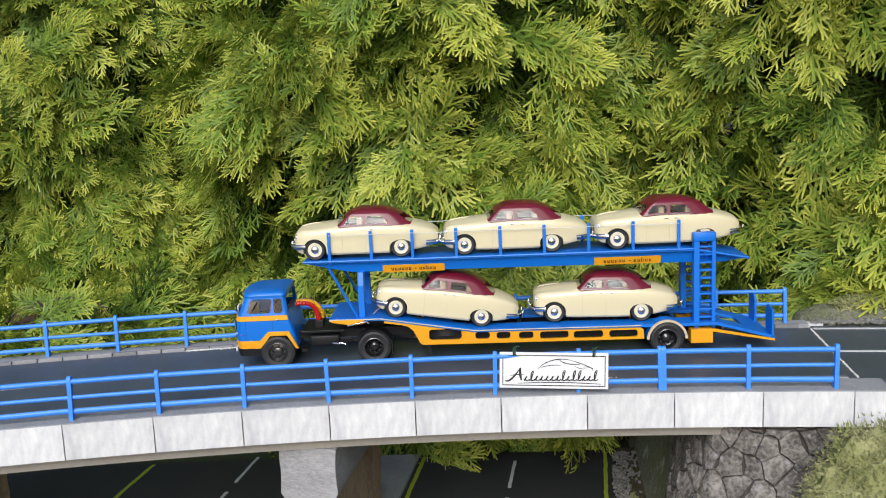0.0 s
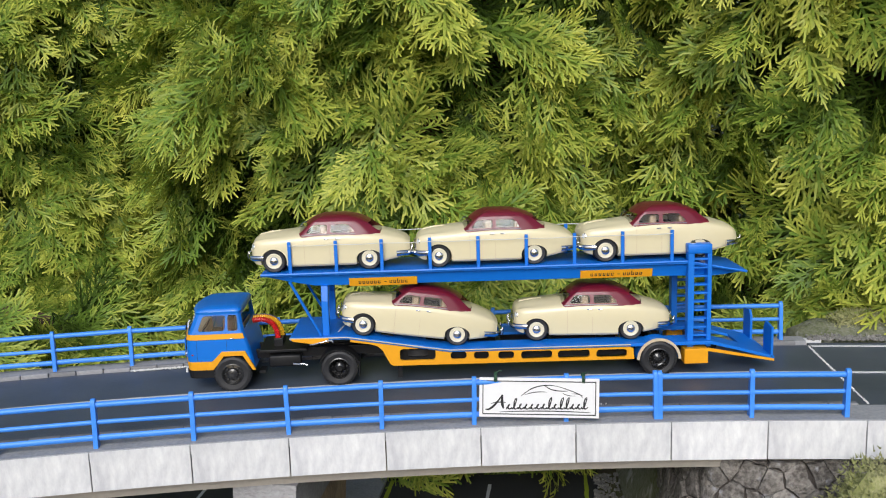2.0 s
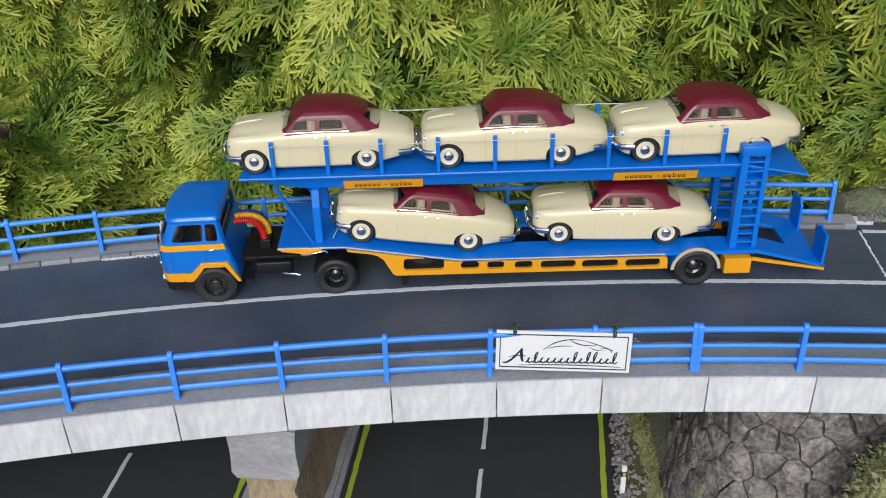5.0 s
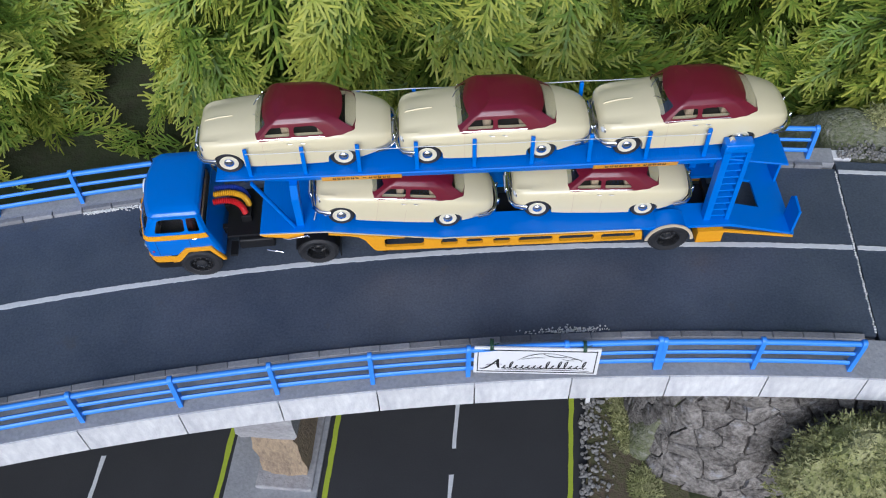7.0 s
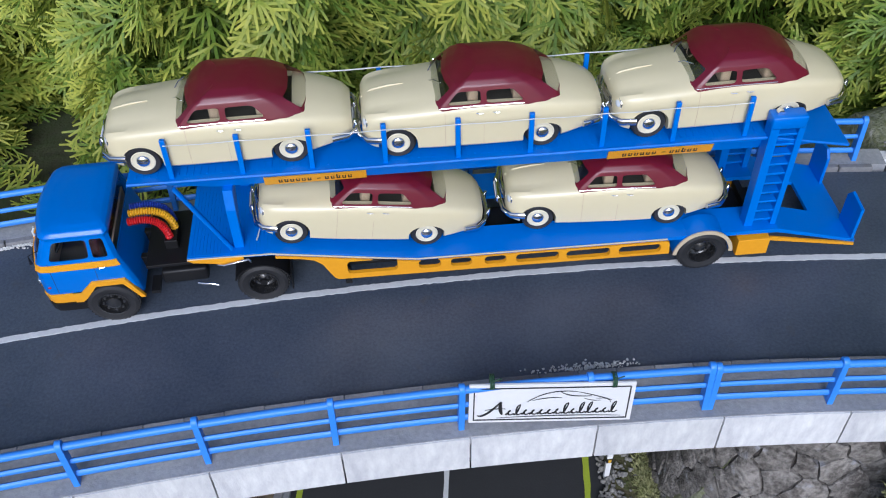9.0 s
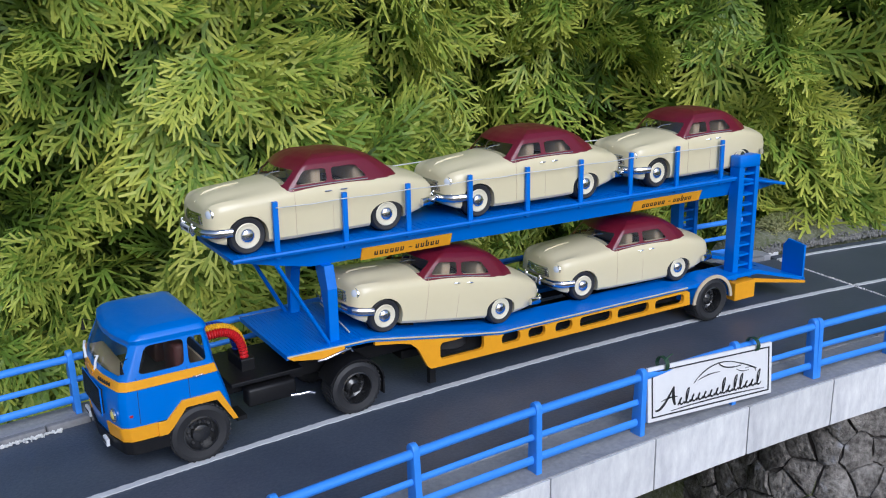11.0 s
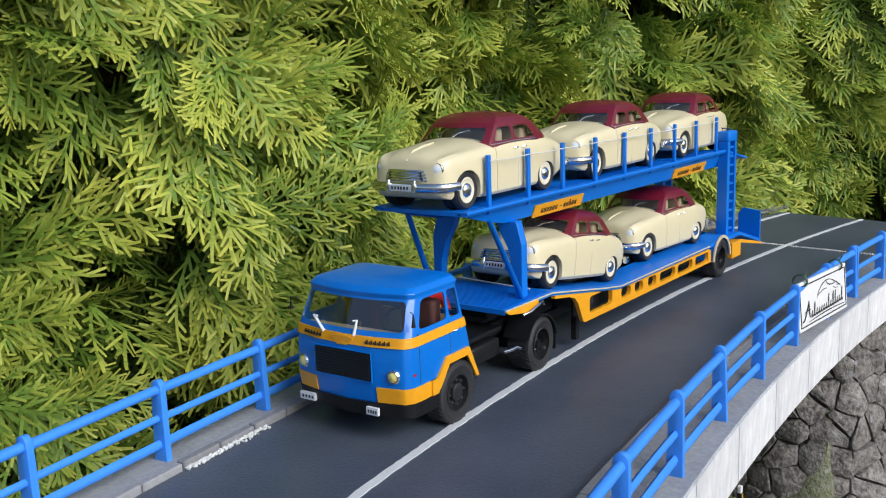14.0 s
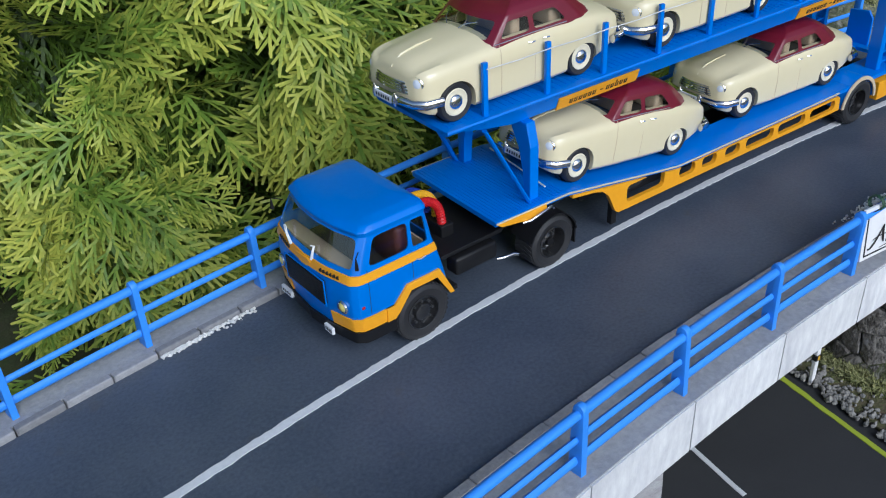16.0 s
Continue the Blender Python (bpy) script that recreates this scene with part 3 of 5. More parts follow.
def clip(poly, p, q, gap):
    """Keep the side of poly that lies nearer to p than to q, less half a joint."""
    mx, my = (p[0] + q[0]) / 2, (p[1] + q[1]) / 2
    dx, dy = q[0] - p[0], q[1] - p[1]
    ln = math.hypot(dx, dy)
    dx, dy = dx / ln, dy / ln
    out = []
    for i, a in enumerate(poly):
        b = poly[(i + 1) % len(poly)]
        da, db = (a[0] - mx) * dx + (a[1] - my) * dy + gap, (b[0] - mx) * dx + (b[1] - my) * dy + gap
        if da <= 0:
            out.append(a)
        if (da < 0) != (db < 0) and da != db:
            t = da / (da - db)
            out.append((a[0] + (b[0] - a[0]) * t, a[1] + (b[1] - a[1]) * t))
    return out


for p in seeds:
    poly = [(max(0, p[0] - 0.03), max(0, p[1] - 0.03)), (min(ULEN, p[0] + 0.03), max(0, p[1] - 0.03)), (min(ULEN, p[0] + 0.03), min(WH, p[1] + 0.03)), (max(0, p[0] - 0.03), min(WH, p[1] + 0.03))]
    if poly[0][0] >= poly[1][0] or poly[0][1] >= poly[2][1]:
        continue
    for q in seeds:
        if q != p and abs(q[0] - p[0]) < 0.04 and abs(q[1] - p[1]) < 0.04:
            poly = clip(poly, p, q, rw.uniform(0.00015, 0.00075))
            if len(poly) < 3:
                break
    if len(poly) < 3:
        continue
    cx, cy = sum(a[0] for a in poly) / len(poly), sum(a[1] for a in poly) / len(poly)
    bm = bmesh.new()
    proud = rw.uniform(0.0002, 0.0010)
    tx, ty = rw.uniform(-0.14, 0.14), rw.uniform(-0.14, 0.14)
    fine = []
    for i, a in enumerate(poly):
        b = poly[(i + 1) % len(poly)]
        fine += [a, ((a[0] + b[0]) / 2 + rw.uniform(-0.0011, 0.0011), (a[1] + b[1]) / 2 + rw.uniform(-0.0011, 0.0011))]
    rings = []
    for f, o in ((1.0, -0.003), (0.985, proud * 0.5), (0.92, proud)):
        rings.append([bm.verts.new(wall_at(cx + (a[0] - cx) * f, cy + (a[1] - cy) * f, o + (tx * (a[0] - cx) + ty * (a[1] - cy)) * (o > 0))) for a in fine])
    for a, b in zip(rings, rings[1:]):
        for k in range(len(fine)):
            bm.faces.new((a[k], a[(k + 1) % len(fine)], b[(k + 1) % len(fine)], b[k]))
    mid = bm.verts.new(wall_at(cx, cy, proud + 0.0005))
    for k in range(len(fine)):
        bm.faces.new((rings[-1][k], rings[-1][(k + 1) % len(fine)], mid))
    part("stone", bm, STONE, wall, smooth=38)


# ---- moss clumps ----
def moss_clump(name, label, centre, radii, count, seed):
    rnd = random.Random(seed)
    V, F, k = [], [], 0
    for _ in range(count):
        d = Vector((rnd.gauss(0, 1), rnd.gauss(0, 1), rnd.gauss(0, 1))).normalized()
        lump = 1 + 0.25 * noise.noise(d * 2.5 + Vector((seed, 0, 0))) + 0.12 * noise.noise(d * 7)
        rr = lump * rnd.uniform(0.80, 1.02)
        c = Vector(centre) + Vector((d.x * radii[0], d.y * radii[1], d.z * radii[2])) * rr
        for _ in range(3):
            t = Vector((rnd.gauss(0, 1), rnd.gauss(0, 1), rnd.gauss(0, 1))).normalized()
            s = t.cross(d).normalized() if abs(t.dot(d)) < 0.98 else Vector((1, 0, 0))
            L, w = rnd.uniform(0.0016, 0.0034), rnd.uniform(0.0004, 0.0009)
            tip = c + (d * 0.7 + t * 0.7) * L
            V += [(c + s * w)[:], (c - s * w)[:], tip[:], (c + d * w * 1.2)[:]]
            F += [(k, k + 1, k + 2), (k, k + 2, k + 3), (k + 1, k + 3, k + 2)]
            k += 4
    core = bmesh.new()
    bmesh.ops.create_icosphere(core, subdivisions=4, radius=1)
    for v in core.verts:
        d = v.co.normalized()
        lump = 1 + 0.25 * noise.noise(d * 2.5 + Vector((seed, 0, 0))) + 0.12 * noise.noise(d * 7)
        v.co = Vector(centre) + Vector((d.x * radii[0], d.y * radii[1], d.z * radii[2])) * lump * 0.86
    core.verts.index_update()
    V += [v.co[:] for v in core.verts]
    F += [tuple(v.index + k for v in f.verts) for f in core.faces]
    core.free()
    me = bpy.data.meshes.new(name)
    me.from_pydata(V, [], F)
    me.materials.append(MOSS)
    return tagged(new(name, me), label, "moss", kind="stuff")


moss_clump("moss_bush", "pale olive lichen bush beside the abutment at the bridge end", (0.256, -0.120, -0.060), (0.044, 0.028, 0.052), 5200, 1)
moss_clump("moss_bush", "pale olive lichen bush at the foot of the embankment", (0.325, -0.135, -0.050), (0.050, 0.035, 0.055), 4600, 2)
moss_clump("moss_bush", "low grey-green moss cushion behind the approach road", (0.335, 0.098, 0.004), (0.030, 0.012, 0.010), 1800, 3)
moss_clump("moss_bush", "green moss tuft in the verge beside the stone wall", (0.144, 0.02, LOW + 0.001), (0.006, 0.05, 0.004), 1400, 4)
moss_clump("moss_bush", "olive green moss creeping along the foot of the stone wall", (0.143, -0.042, LOW + 0.0005), (0.008, 0.026, 0.0045), 1600, 5)
moss_clump("moss_bush", "olive green moss patch between gravel and stone wall", (0.150, -0.094, LOW + 0.0005), (0.011, 0.020, 0.004), 1300, 6)


# ---- thuja hedge ----
def spray(rnd, length):
    """One flat fan of scale-leaf shoots: base at the origin, growing along +x, flat across z. Gives points, triangles and age."""
    V, F, A = [], [], []

    def shoot(p, ang, ln, w, a0, a1, sag):
        """A slender tilted strip with a blunt tip."""
        k = len(V)
        d = np.array((math.cos(ang), math.sin(ang), 0.0))
        s = np.array((-d[1], d[0], 0.0))
        tip = np.array(p) + d * ln + np.array((0, 0, sag * ln))
        tilt = np.array((0, 0, w * rnd.uniform(-0.7, 0.7)))
        V.extend((np.array(p) + s * w * 0.8, np.array(p) - s * w * 0.8 + tilt, tip - s * w * 0.8 + tilt, tip + s * w * 0.8))
        A.extend((a0, a0, a1, a1))
        F.extend(((k, k + 1, k + 2), (k, k + 2, k + 3)))
        return np.array(p) + d * ln + np.array((0, 0, sag * ln))

    def leaflet(p, ang, ln, w, a0, a1, sag):
        """A narrow blunt side shoot."""
        k = len(V)
        d = np.array((math.cos(ang), math.sin(ang), 0.0))
        s = np.array((-d[1], d[0], 0.0))
        tip = np.array(p) + d * ln + np.array((0, 0, sag * ln))
        tilt = np.array((0, 0, w * rnd.uniform(-0.6, 0.6)))
        V.extend((np.array(p) - s * w * 0.8 + tilt, tip - s * w * 0.6 + tilt, tip + s * w * 0.6, np.array(p) + s * w * 0.8))
        A.extend((a0, a1, a1, a0))
        F.extend(((k, k + 1, k + 2), (k, k + 2, k + 3)))

    L = length
    bend = rnd.uniform(-0.25, 0.25)
    p = np.zeros(3)
    n = rnd.randint(7, 9)
    ang = 0.0
    side = 1
    for i in range(n):
        f = i / n
        step = L / n
        q = shoot(p, ang, step * 1.1, 0.0013 - 0.0002 * f, 0.15 + 0.35 * f, 0.2 + 0.4 * f, rnd.uniform(-0.1, 0.1))
        side = -side
        for sd in ((side, -side) if i > 0 else (side,)):
            bl = L * (0.52 * (1 - f) ** 0.8 + 0.12) * rnd.uniform(0.7, 1.1) * (0.75 if sd != side else 1)
            ba = ang + sd * rnd.uniform(0.55, 0.85)
            m = max(2, int(bl / 0.0058))
            bp = p
            for j in range(m):
                g = j / m
                bq = shoot(bp, ba, bl / m * 1.1, 0.0011 - 0.0003 * g, 0.25 + 0.5 * max(f, g) * 0.8, 0.35 + 0.55 * max(f, g), rnd.uniform(-0.15, 0.15))
                for tw in (1, -1):
                    if rnd.random() < 0.92:
                        leaflet(bp + (bq - bp) * rnd.uniform(0.3, 0.9), ba + tw * rnd.uniform(0.38, 0.62), rnd.uniform(0.0070, 0.0125) * (1.1 - 0.4 * g), 0.00098, 0.35 + 0.4 * max(f, g), 0.6 + 0.4 * max(f, g), rnd.uniform(-0.3, 0.3))
                ba += -sd * rnd.uniform(0.0, 0.12)
                bp = bq
            leaflet(bp - (bq - bp) * 0.2, ba, rnd.uniform(0.006, 0.010), 0.0010, 0.7, 1.0, rnd.uniform(-0.2, 0.2))
        ang += bend / n
        p = q
    return np.array(V), np.array(F), np.array(A)


rs = random.Random(77)
SPRAYS = [spray(rs, rs.uniform(0.045, 0.075)) for _ in range(10)]


def thuja(label, cx, cy, rad, zlo, zhi, count, seed, facing):
    """A clipped thuja: trunk, limbs and a crown of many flat sprays in layers. facing: direction in which most sprays grow."""
    th = thing("thuja_tree", label, "tree", "thuja hedge", m=Matrix.Translation((cx, cy, LOW - 0.01)))
    rnd = random.Random(seed)
    crest = 0.09 if zhi > 0 else 0.28
    bm = bmesh.new()
    H = zhi - LOW
    add_tube(bm, [(0.01 * math.sin(i), 0.012 * math.cos(i * 1.7), H * i / 8) for i in range(9)], [0.022 * (1 - 0.09 * i) for i in range(9)], 10)
    for _ in range(26):
        a, z = rnd.uniform(0, 6.283), rnd.uniform(0.05, 0.9) * H
        ln = rad * rnd.uniform(0.5, 0.72)
        add_tube(bm, [(math.cos(a) * ln * f, math.sin(a) * ln * f, z + min(0.10, 0.25 * (H - z)) * f * f) for f in (0, 0.35, 0.7, 1)], [0.006, 0.0045, 0.003, 0.001], 6)
    part("trunk", bm, BARK, th, "brown fibrous trunk and limbs", smooth=60)
    V, F, A, k = [], [], [], 0
    for i in range(count):
        a = facing + rnd.gauss(0, 0.95) if rnd.random() < 0.86 else rnd.uniform(0, 6.283)
        z = rnd.uniform(zlo, zhi)
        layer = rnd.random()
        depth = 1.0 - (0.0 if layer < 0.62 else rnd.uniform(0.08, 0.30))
        big = noise.noise(Vector((math.cos(a) * 3.0, math.sin(a) * 3.0, z * 8 + seed)))
        mid = noise.noise(Vector((math.cos(a) * 7.5, math.sin(a) * 7.5, z * 17 + seed)))
        lump = 1 + 0.19 * big + 0.17 * mid
        if layer < 0.62 and big + mid < -0.30 and rnd.random() < 0.80:
            continue
        taper = 1.0 + 0.05 * max(0, z) / 0.4 + 0.22 * max(0, -z) / 0.15
        r = (rad * lump * taper - 0.022) * depth
        on_top = rnd.random() < crest
        if on_top:
            # the crown closes in a low uneven dome
            a = rnd.uniform(0, 6.283)
            q = math.sqrt(rnd.random())
            r, depth = rad * 0.86 * q, 1.0
            z = zhi - 0.03 * q + 0.02 * noise.noise(Vector((math.cos(a) * q * 4, math.sin(a) * q * 4, seed)))
        pos = np.array((math.cos(a) * r, math.sin(a) * r, z - LOW + 0.01))
        v, f, ag = SPRAYS[rnd.randrange(len(SPRAYS))]
        sc = rnd.uniform(0.75, 1.25)
        out = Vector((math.cos(a), math.sin(a), 1.6 if on_top else 0.15)).normalized()
        side = Vector((-math.sin(a), math.cos(a), 0))
        up = out.cross(side)
        phi, tau = rnd.gauss(-1.25, 0.95) + 0.8 * mid, rnd.gauss(0.36, 0.30)
        ax = (side * math.cos(phi) + up * math.sin(phi)) * math.cos(tau) + out * math.sin(tau)
        nz = (out - ax * out.dot(ax)).normalized()
        nz = (Matrix.Rotation(rnd.gauss(0, 0.5), 3, ax) @ nz).normalized()
        m = Matrix((ax, nz.cross(ax), nz)).transposed()
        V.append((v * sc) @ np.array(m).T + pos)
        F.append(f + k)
        # inner sprays and hollows darker: the crown's shade put into the leaf colour
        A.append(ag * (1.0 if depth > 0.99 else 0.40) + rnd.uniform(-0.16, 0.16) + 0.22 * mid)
        k += len(v)
    V, F, A = np.concatenate(V), np.concatenate(F), np.concatenate(A)
    me = bpy.data.meshes.new("crown")
    me.vertices.add(len(V))
    me.vertices.foreach_set("co", V.ravel())
    me.loops.add(F.size)
    me.loops.foreach_set("vertex_index", F.ravel().astype(np.int32))
    me.polygons.add(len(F))
    me.polygons.foreach_set("loop_start", np.arange(0, F.size, 3, dtype=np.int32))
    me.update()
    me.validate()
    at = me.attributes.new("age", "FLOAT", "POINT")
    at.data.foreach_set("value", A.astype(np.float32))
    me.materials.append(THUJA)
    crown = new("crown", me)
    crown.parent = th
    # added closed core, standing for dead twigs, which closes the view through the crown
    bm = bmesh.new()
    n1, n2 = 48, 30
    rings = []
    for j in range(n2 + 1):
        z = zlo + (zhi - zlo) * j / n2
        ring = []
        for i in range(n1):
            a = 6.2832 * i / n1
            lump = 1 + 0.16 * noise.noise(Vector((math.cos(a) * 2.6, math.sin(a) * 2.6, z * 9 + seed)))
            r = rad * 0.60 * lump + 0.02 * noise.noise(Vector((math.cos(a) * 9, math.sin(a) * 9, z * 40)))
            r *= math.sqrt(max(0.02, 1 - max(0, (j / n2 - 0.72) / 0.28) ** 2))
            ring.append(bm.verts.new((math.cos(a) * r, math.sin(a) * r, z - 0.02 * (zhi - zlo) - LOW + 0.01)))
        rings.append(ring)
    for a, b in zip(rings, rings[1:]):
        for i in range(n1):
            bm.faces.new((a[i], a[(i + 1) % n1], b[(i + 1) % n1], b[i]))
    bm.faces.new(rings[-1])
    part("dead_core", bm, BARK, th, "dark closed core added for dead twigs inside the crown", smooth=60)
    return th


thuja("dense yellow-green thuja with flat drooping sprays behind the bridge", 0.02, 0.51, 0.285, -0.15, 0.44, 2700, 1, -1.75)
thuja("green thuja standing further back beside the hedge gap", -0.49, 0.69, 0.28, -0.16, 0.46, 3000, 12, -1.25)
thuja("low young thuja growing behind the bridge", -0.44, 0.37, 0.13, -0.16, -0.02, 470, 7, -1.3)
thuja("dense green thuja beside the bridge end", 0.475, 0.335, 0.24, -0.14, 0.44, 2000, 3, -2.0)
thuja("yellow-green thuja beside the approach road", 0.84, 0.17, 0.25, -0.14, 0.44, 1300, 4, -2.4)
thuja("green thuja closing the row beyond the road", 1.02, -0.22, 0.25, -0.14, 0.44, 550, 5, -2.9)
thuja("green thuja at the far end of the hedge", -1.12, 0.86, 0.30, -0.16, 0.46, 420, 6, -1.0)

# ---- vehicle paints ----
BLUE = mat("truck_blue", (0.002, 0.158, 0.63), 0.33, col2=(0.002, 0.148, 0.58), scale=400, fine=5000, bump=0.00003, amount=0.6, coat=0.25)
BLUE_MATT = mat("trailer_blue", (0.002, 0.148, 0.61), 0.42, col2=(0.003, 0.165, 0.66), scale=400, fine=5000, bump=0.00004, amount=0.7)
YELLOW = mat("truck_yellow", (0.83, 0.37, 0.008), 0.4, col2=(0.74, 0.32, 0.008), scale=400, fine=5000, amount=0.6)
CREAM = mat("cream_paint", (0.70, 0.625, 0.415), 0.33, col2=(0.67, 0.59, 0.38), scale=150, fine=3000, amount=0.4, coat=0.28)
MAROON = mat("maroon_paint", (0.155, 0.008, 0.022), 0.35, col2=(0.135, 0.007, 0.020), scale=200, fine=4000, amount=0.5, coat=0.25)
CHROME = mat("chrome", (0.80, 0.81, 0.84), 0.14, metal=1.0, col2=(0.72, 0.73, 0.76), scale=900, fine=5000)
BLACK = mat("black_plastic", (0.006, 0.006, 0.007), 0.45, spec=0.3, col2=(0.012, 0.012, 0.013), scale=500, fine=5000, bump=0.00005)
RUBBER = mat("rubber", (0.016, 0.016, 0.018), 0.6, col2=(0.026, 0.026, 0.028), scale=900, fine=7000, bump=0.0001)
RIM_CREAM = mat("rim_cream", (0.78, 0.72, 0.54), 0.4, scale=900)
SEAT = mat("seat_tan", (0.62, 0.49, 0.35), 0.7, col2=(0.52, 0.40, 0.28), scale=600, fine=4000)
CAB_SEAT = mat("cab_seat", (0.10, 0.028, 0.026), 0.6, col2=(0.07, 0.02, 0.02), scale=600, fine=4000)
CABIN_DARK = mat("cabin_dark", (0.05, 0.045, 0.04), 0.8, scale=600)
GLASS = glass_mat("window_glass", (0.84, 0.84, 0.82), 0.955)
SCREEN_GLASS = glass_mat("windscreen_glass", (0.80, 0.82, 0.81), 0.84)
LENS = mat("headlight_lens", (0.72, 0.76, 0.82), 0.1, col2=(0.55, 0.60, 0.68), scale=900, fine=5000, coat=1.0)
AMBER_LENS = mat("yellow_lens", (0.75, 0.66, 0.20), 0.12, col2=(0.62, 0.52, 0.12), scale=900, fine=5000, coat=1.0)
RED = mat("red_plastic", (0.55, 0.012, 0.015), 0.35, scale=900)
HOSE_YELLOW = mat("yellow_hose", (0.80, 0.42, 0.01), 0.4, scale=900)
HOSE_BLUE = mat("blue_hose", (0.02, 0.05, 0.35), 0.4, scale=900)
TRIM_BEIGE = mat("beige_trim", (0.62, 0.52, 0.36), 0.5, scale=900)
PLATE_WHITE = mat("plate_white", (0.75, 0.77, 0.80), 0.5, scale=900)
CORD = mat("white_cord", (0.75, 0.75, 0.72), 0.7, scale=900)
RIM_BLACK = mat("rim_black", (0.014, 0.014, 0.015), 0.24, col2=(0.022, 0.022, 0.023), scale=900, coat=0.7)
TUBE_GREY = mat("dark_grey", (0.05, 0.05, 0.052), 0.35, scale=900)


def smooth_table(xs, ys, x):
    """Cubic through table points."""
    xs, ys = list(xs), list(ys)
    k = min(max(int(np.searchsorted(xs, x)) - 1, 0), len(xs) - 2)
    x0, x1, y0, y1 = xs[k], xs[k + 1], ys[k], ys[k + 1]
    m0 = (ys[k + 1] - ys[k - 1]) / (xs[k + 1] - xs[k - 1]) if k > 0 else (y1 - y0) / (x1 - x0)
    m1 = (ys[k + 2] - ys[k]) / (xs[k + 2] - xs[k]) if k + 2 < len(xs) else (y1 - y0) / (x1 - x0)
    t, h = (x - x0) / (x1 - x0), x1 - x0
    return (2 * t ** 3 - 3 * t * t + 1) * y0 + (t ** 3 - 2 * t * t + t) * h * m0 + (3 * t * t - 2 * t ** 3) * y1 + (t ** 3 - t * t) * h * m1


def carve(ob, cutter):
    """Cuts one mesh out of another for good."""
    md = ob.modifiers.new("cut", "BOOLEAN")
    md.object, md.operation, md.solver = cutter, "DIFFERENCE", "EXACT"
    dg = bpy.context.evaluated_depsgraph_get()
    me = bpy.data.meshes.new_from_object(ob.evaluated_get(dg))
    ob.modifiers.clear()
    old = ob.data
    ob.data = me
    me.name = old.name
    bpy.data.meshes.remove(old)
    cd = cutter.data
    bpy.data.objects.remove(cutter)
    bpy.data.meshes.remove(cd)
    bm = bmesh.new()
    bm.from_mesh(me)
    for f in bm.faces:
        f.smooth = True
    for e in bm.edges:
        e.smooth = len(e.link_faces) == 2 and e.calc_face_angle(0) < radians(32)
    bm.to_mesh(me)
    bm.free()


def shell(rings, glass_cells, name, mtl, glass_parts, parent, loc, level=1, tight=0.16):
    """A mirrored shell from half rings (front centre to rear centre) stacked upwards. Cells named as panes go into panes of their own.
    glass_parts: pane name -> (label, rows, columns, side or None)."""
    # tight loops near every edge of every cell keep corners crisp when rounded
    def split(seq, mixer):
        out = []
        for a, b in zip(seq, seq[1:]):
            out += [a, mixer(a, b, tight), mixer(a, b, 1 - tight)]
        return out + [seq[-1]]

    def mix_point(a, b, f):
        return tuple(p + (q - p) * f for p, q in zip(a, b))
    rings = split(rings, lambda a, b, f: [mix_point(p, q, f) for p, q in zip(a, b)])
    rings = [split(r, mix_point) for r in rings]

    def fine(cells):
        return [(3 * i + u, 3 * j + v) for i, j in cells for u in range(3) for v in range(3)]
    glass_cells = set(fine(glass_cells))
    glass_parts = [(n, fine(c), m) for n, c, m in glass_parts]

    def build(cells, mirror):
        bm = bmesh.new()
        vs = {}

        def vert(i, j, s):
            x, y, z = rings[i][j]
            key = (i, j, s if y > 1e-9 else 0)
            if key not in vs:
                vs[key] = bm.verts.new((x, y * s, z))
            return vs[key]
        for (i, j) in cells:
            for s in mirror:
                q = [vert(i, j, s), vert(i, j + 1, s), vert(i + 1, j + 1, s), vert(i + 1, j, s)]
                q = list(dict.fromkeys(q))
                if len(q) > 2:
                    bm.faces.new(q)
        return bm
    every = [(i, j) for i in range(len(rings) - 1) for j in range(len(rings[0]) - 1)]
    body = [c for c in every if c not in glass_cells]
    ob = part(name, build(body, (1, -1)), mtl, parent, smooth=75, loc=loc)
    sub = ob.modifiers.new("round", "SUBSURF")
    sub.levels = sub.render_levels = level
    for pname, cells, mirror in glass_parts:
        g = part(pname, build(cells, mirror), SCREEN_GLASS if pname == "windscreen" else GLASS, parent, "clear window pane", smooth=75, loc=loc)
        sub = g.modifiers.new("round", "SUBSURF")
        sub.levels = sub.render_levels = level
    return ob


# ---- saloon car: nose towards -x, front axle at x = 0 ----
def car_wheel(name, x, y, s, parent):
    tyre = part(name, lathe([(0.0050, -0.0019), (0.0068, -0.0023), (0.0075, -0.0015), (0.0076, 0), (0.0075, 0.0015), (0.0068, 0.0023), (0.0050, 0.0019), (0.0050, -0.0019)], "y", 28), RUBBER, parent, "black rubber tyre", smooth=40,
                loc=Matrix.Translation((x, y, 0.0076)))
    rim = part("rim", lathe([(0.0051, 0.0020 * s), (0.0047, 0.0022 * s), (0.0039, 0.0018 * s), (0.0028, 0.0017 * s), (0.0001, 0.0016 * s)], "y", 28), RIM_CREAM, tyre, "cream painted rim", smooth=40)
    cap = part("hubcap", lathe([(0.0030, 0.0015 * s), (0.0029, 0.0021 * s), (0.0022, 0.0027 * s), (0.0011, 0.0030 * s), (0.00005, 0.0031 * s)], "y", 20), CHROME, tyre, "chrome hubcap", smooth=50)
    return tyre


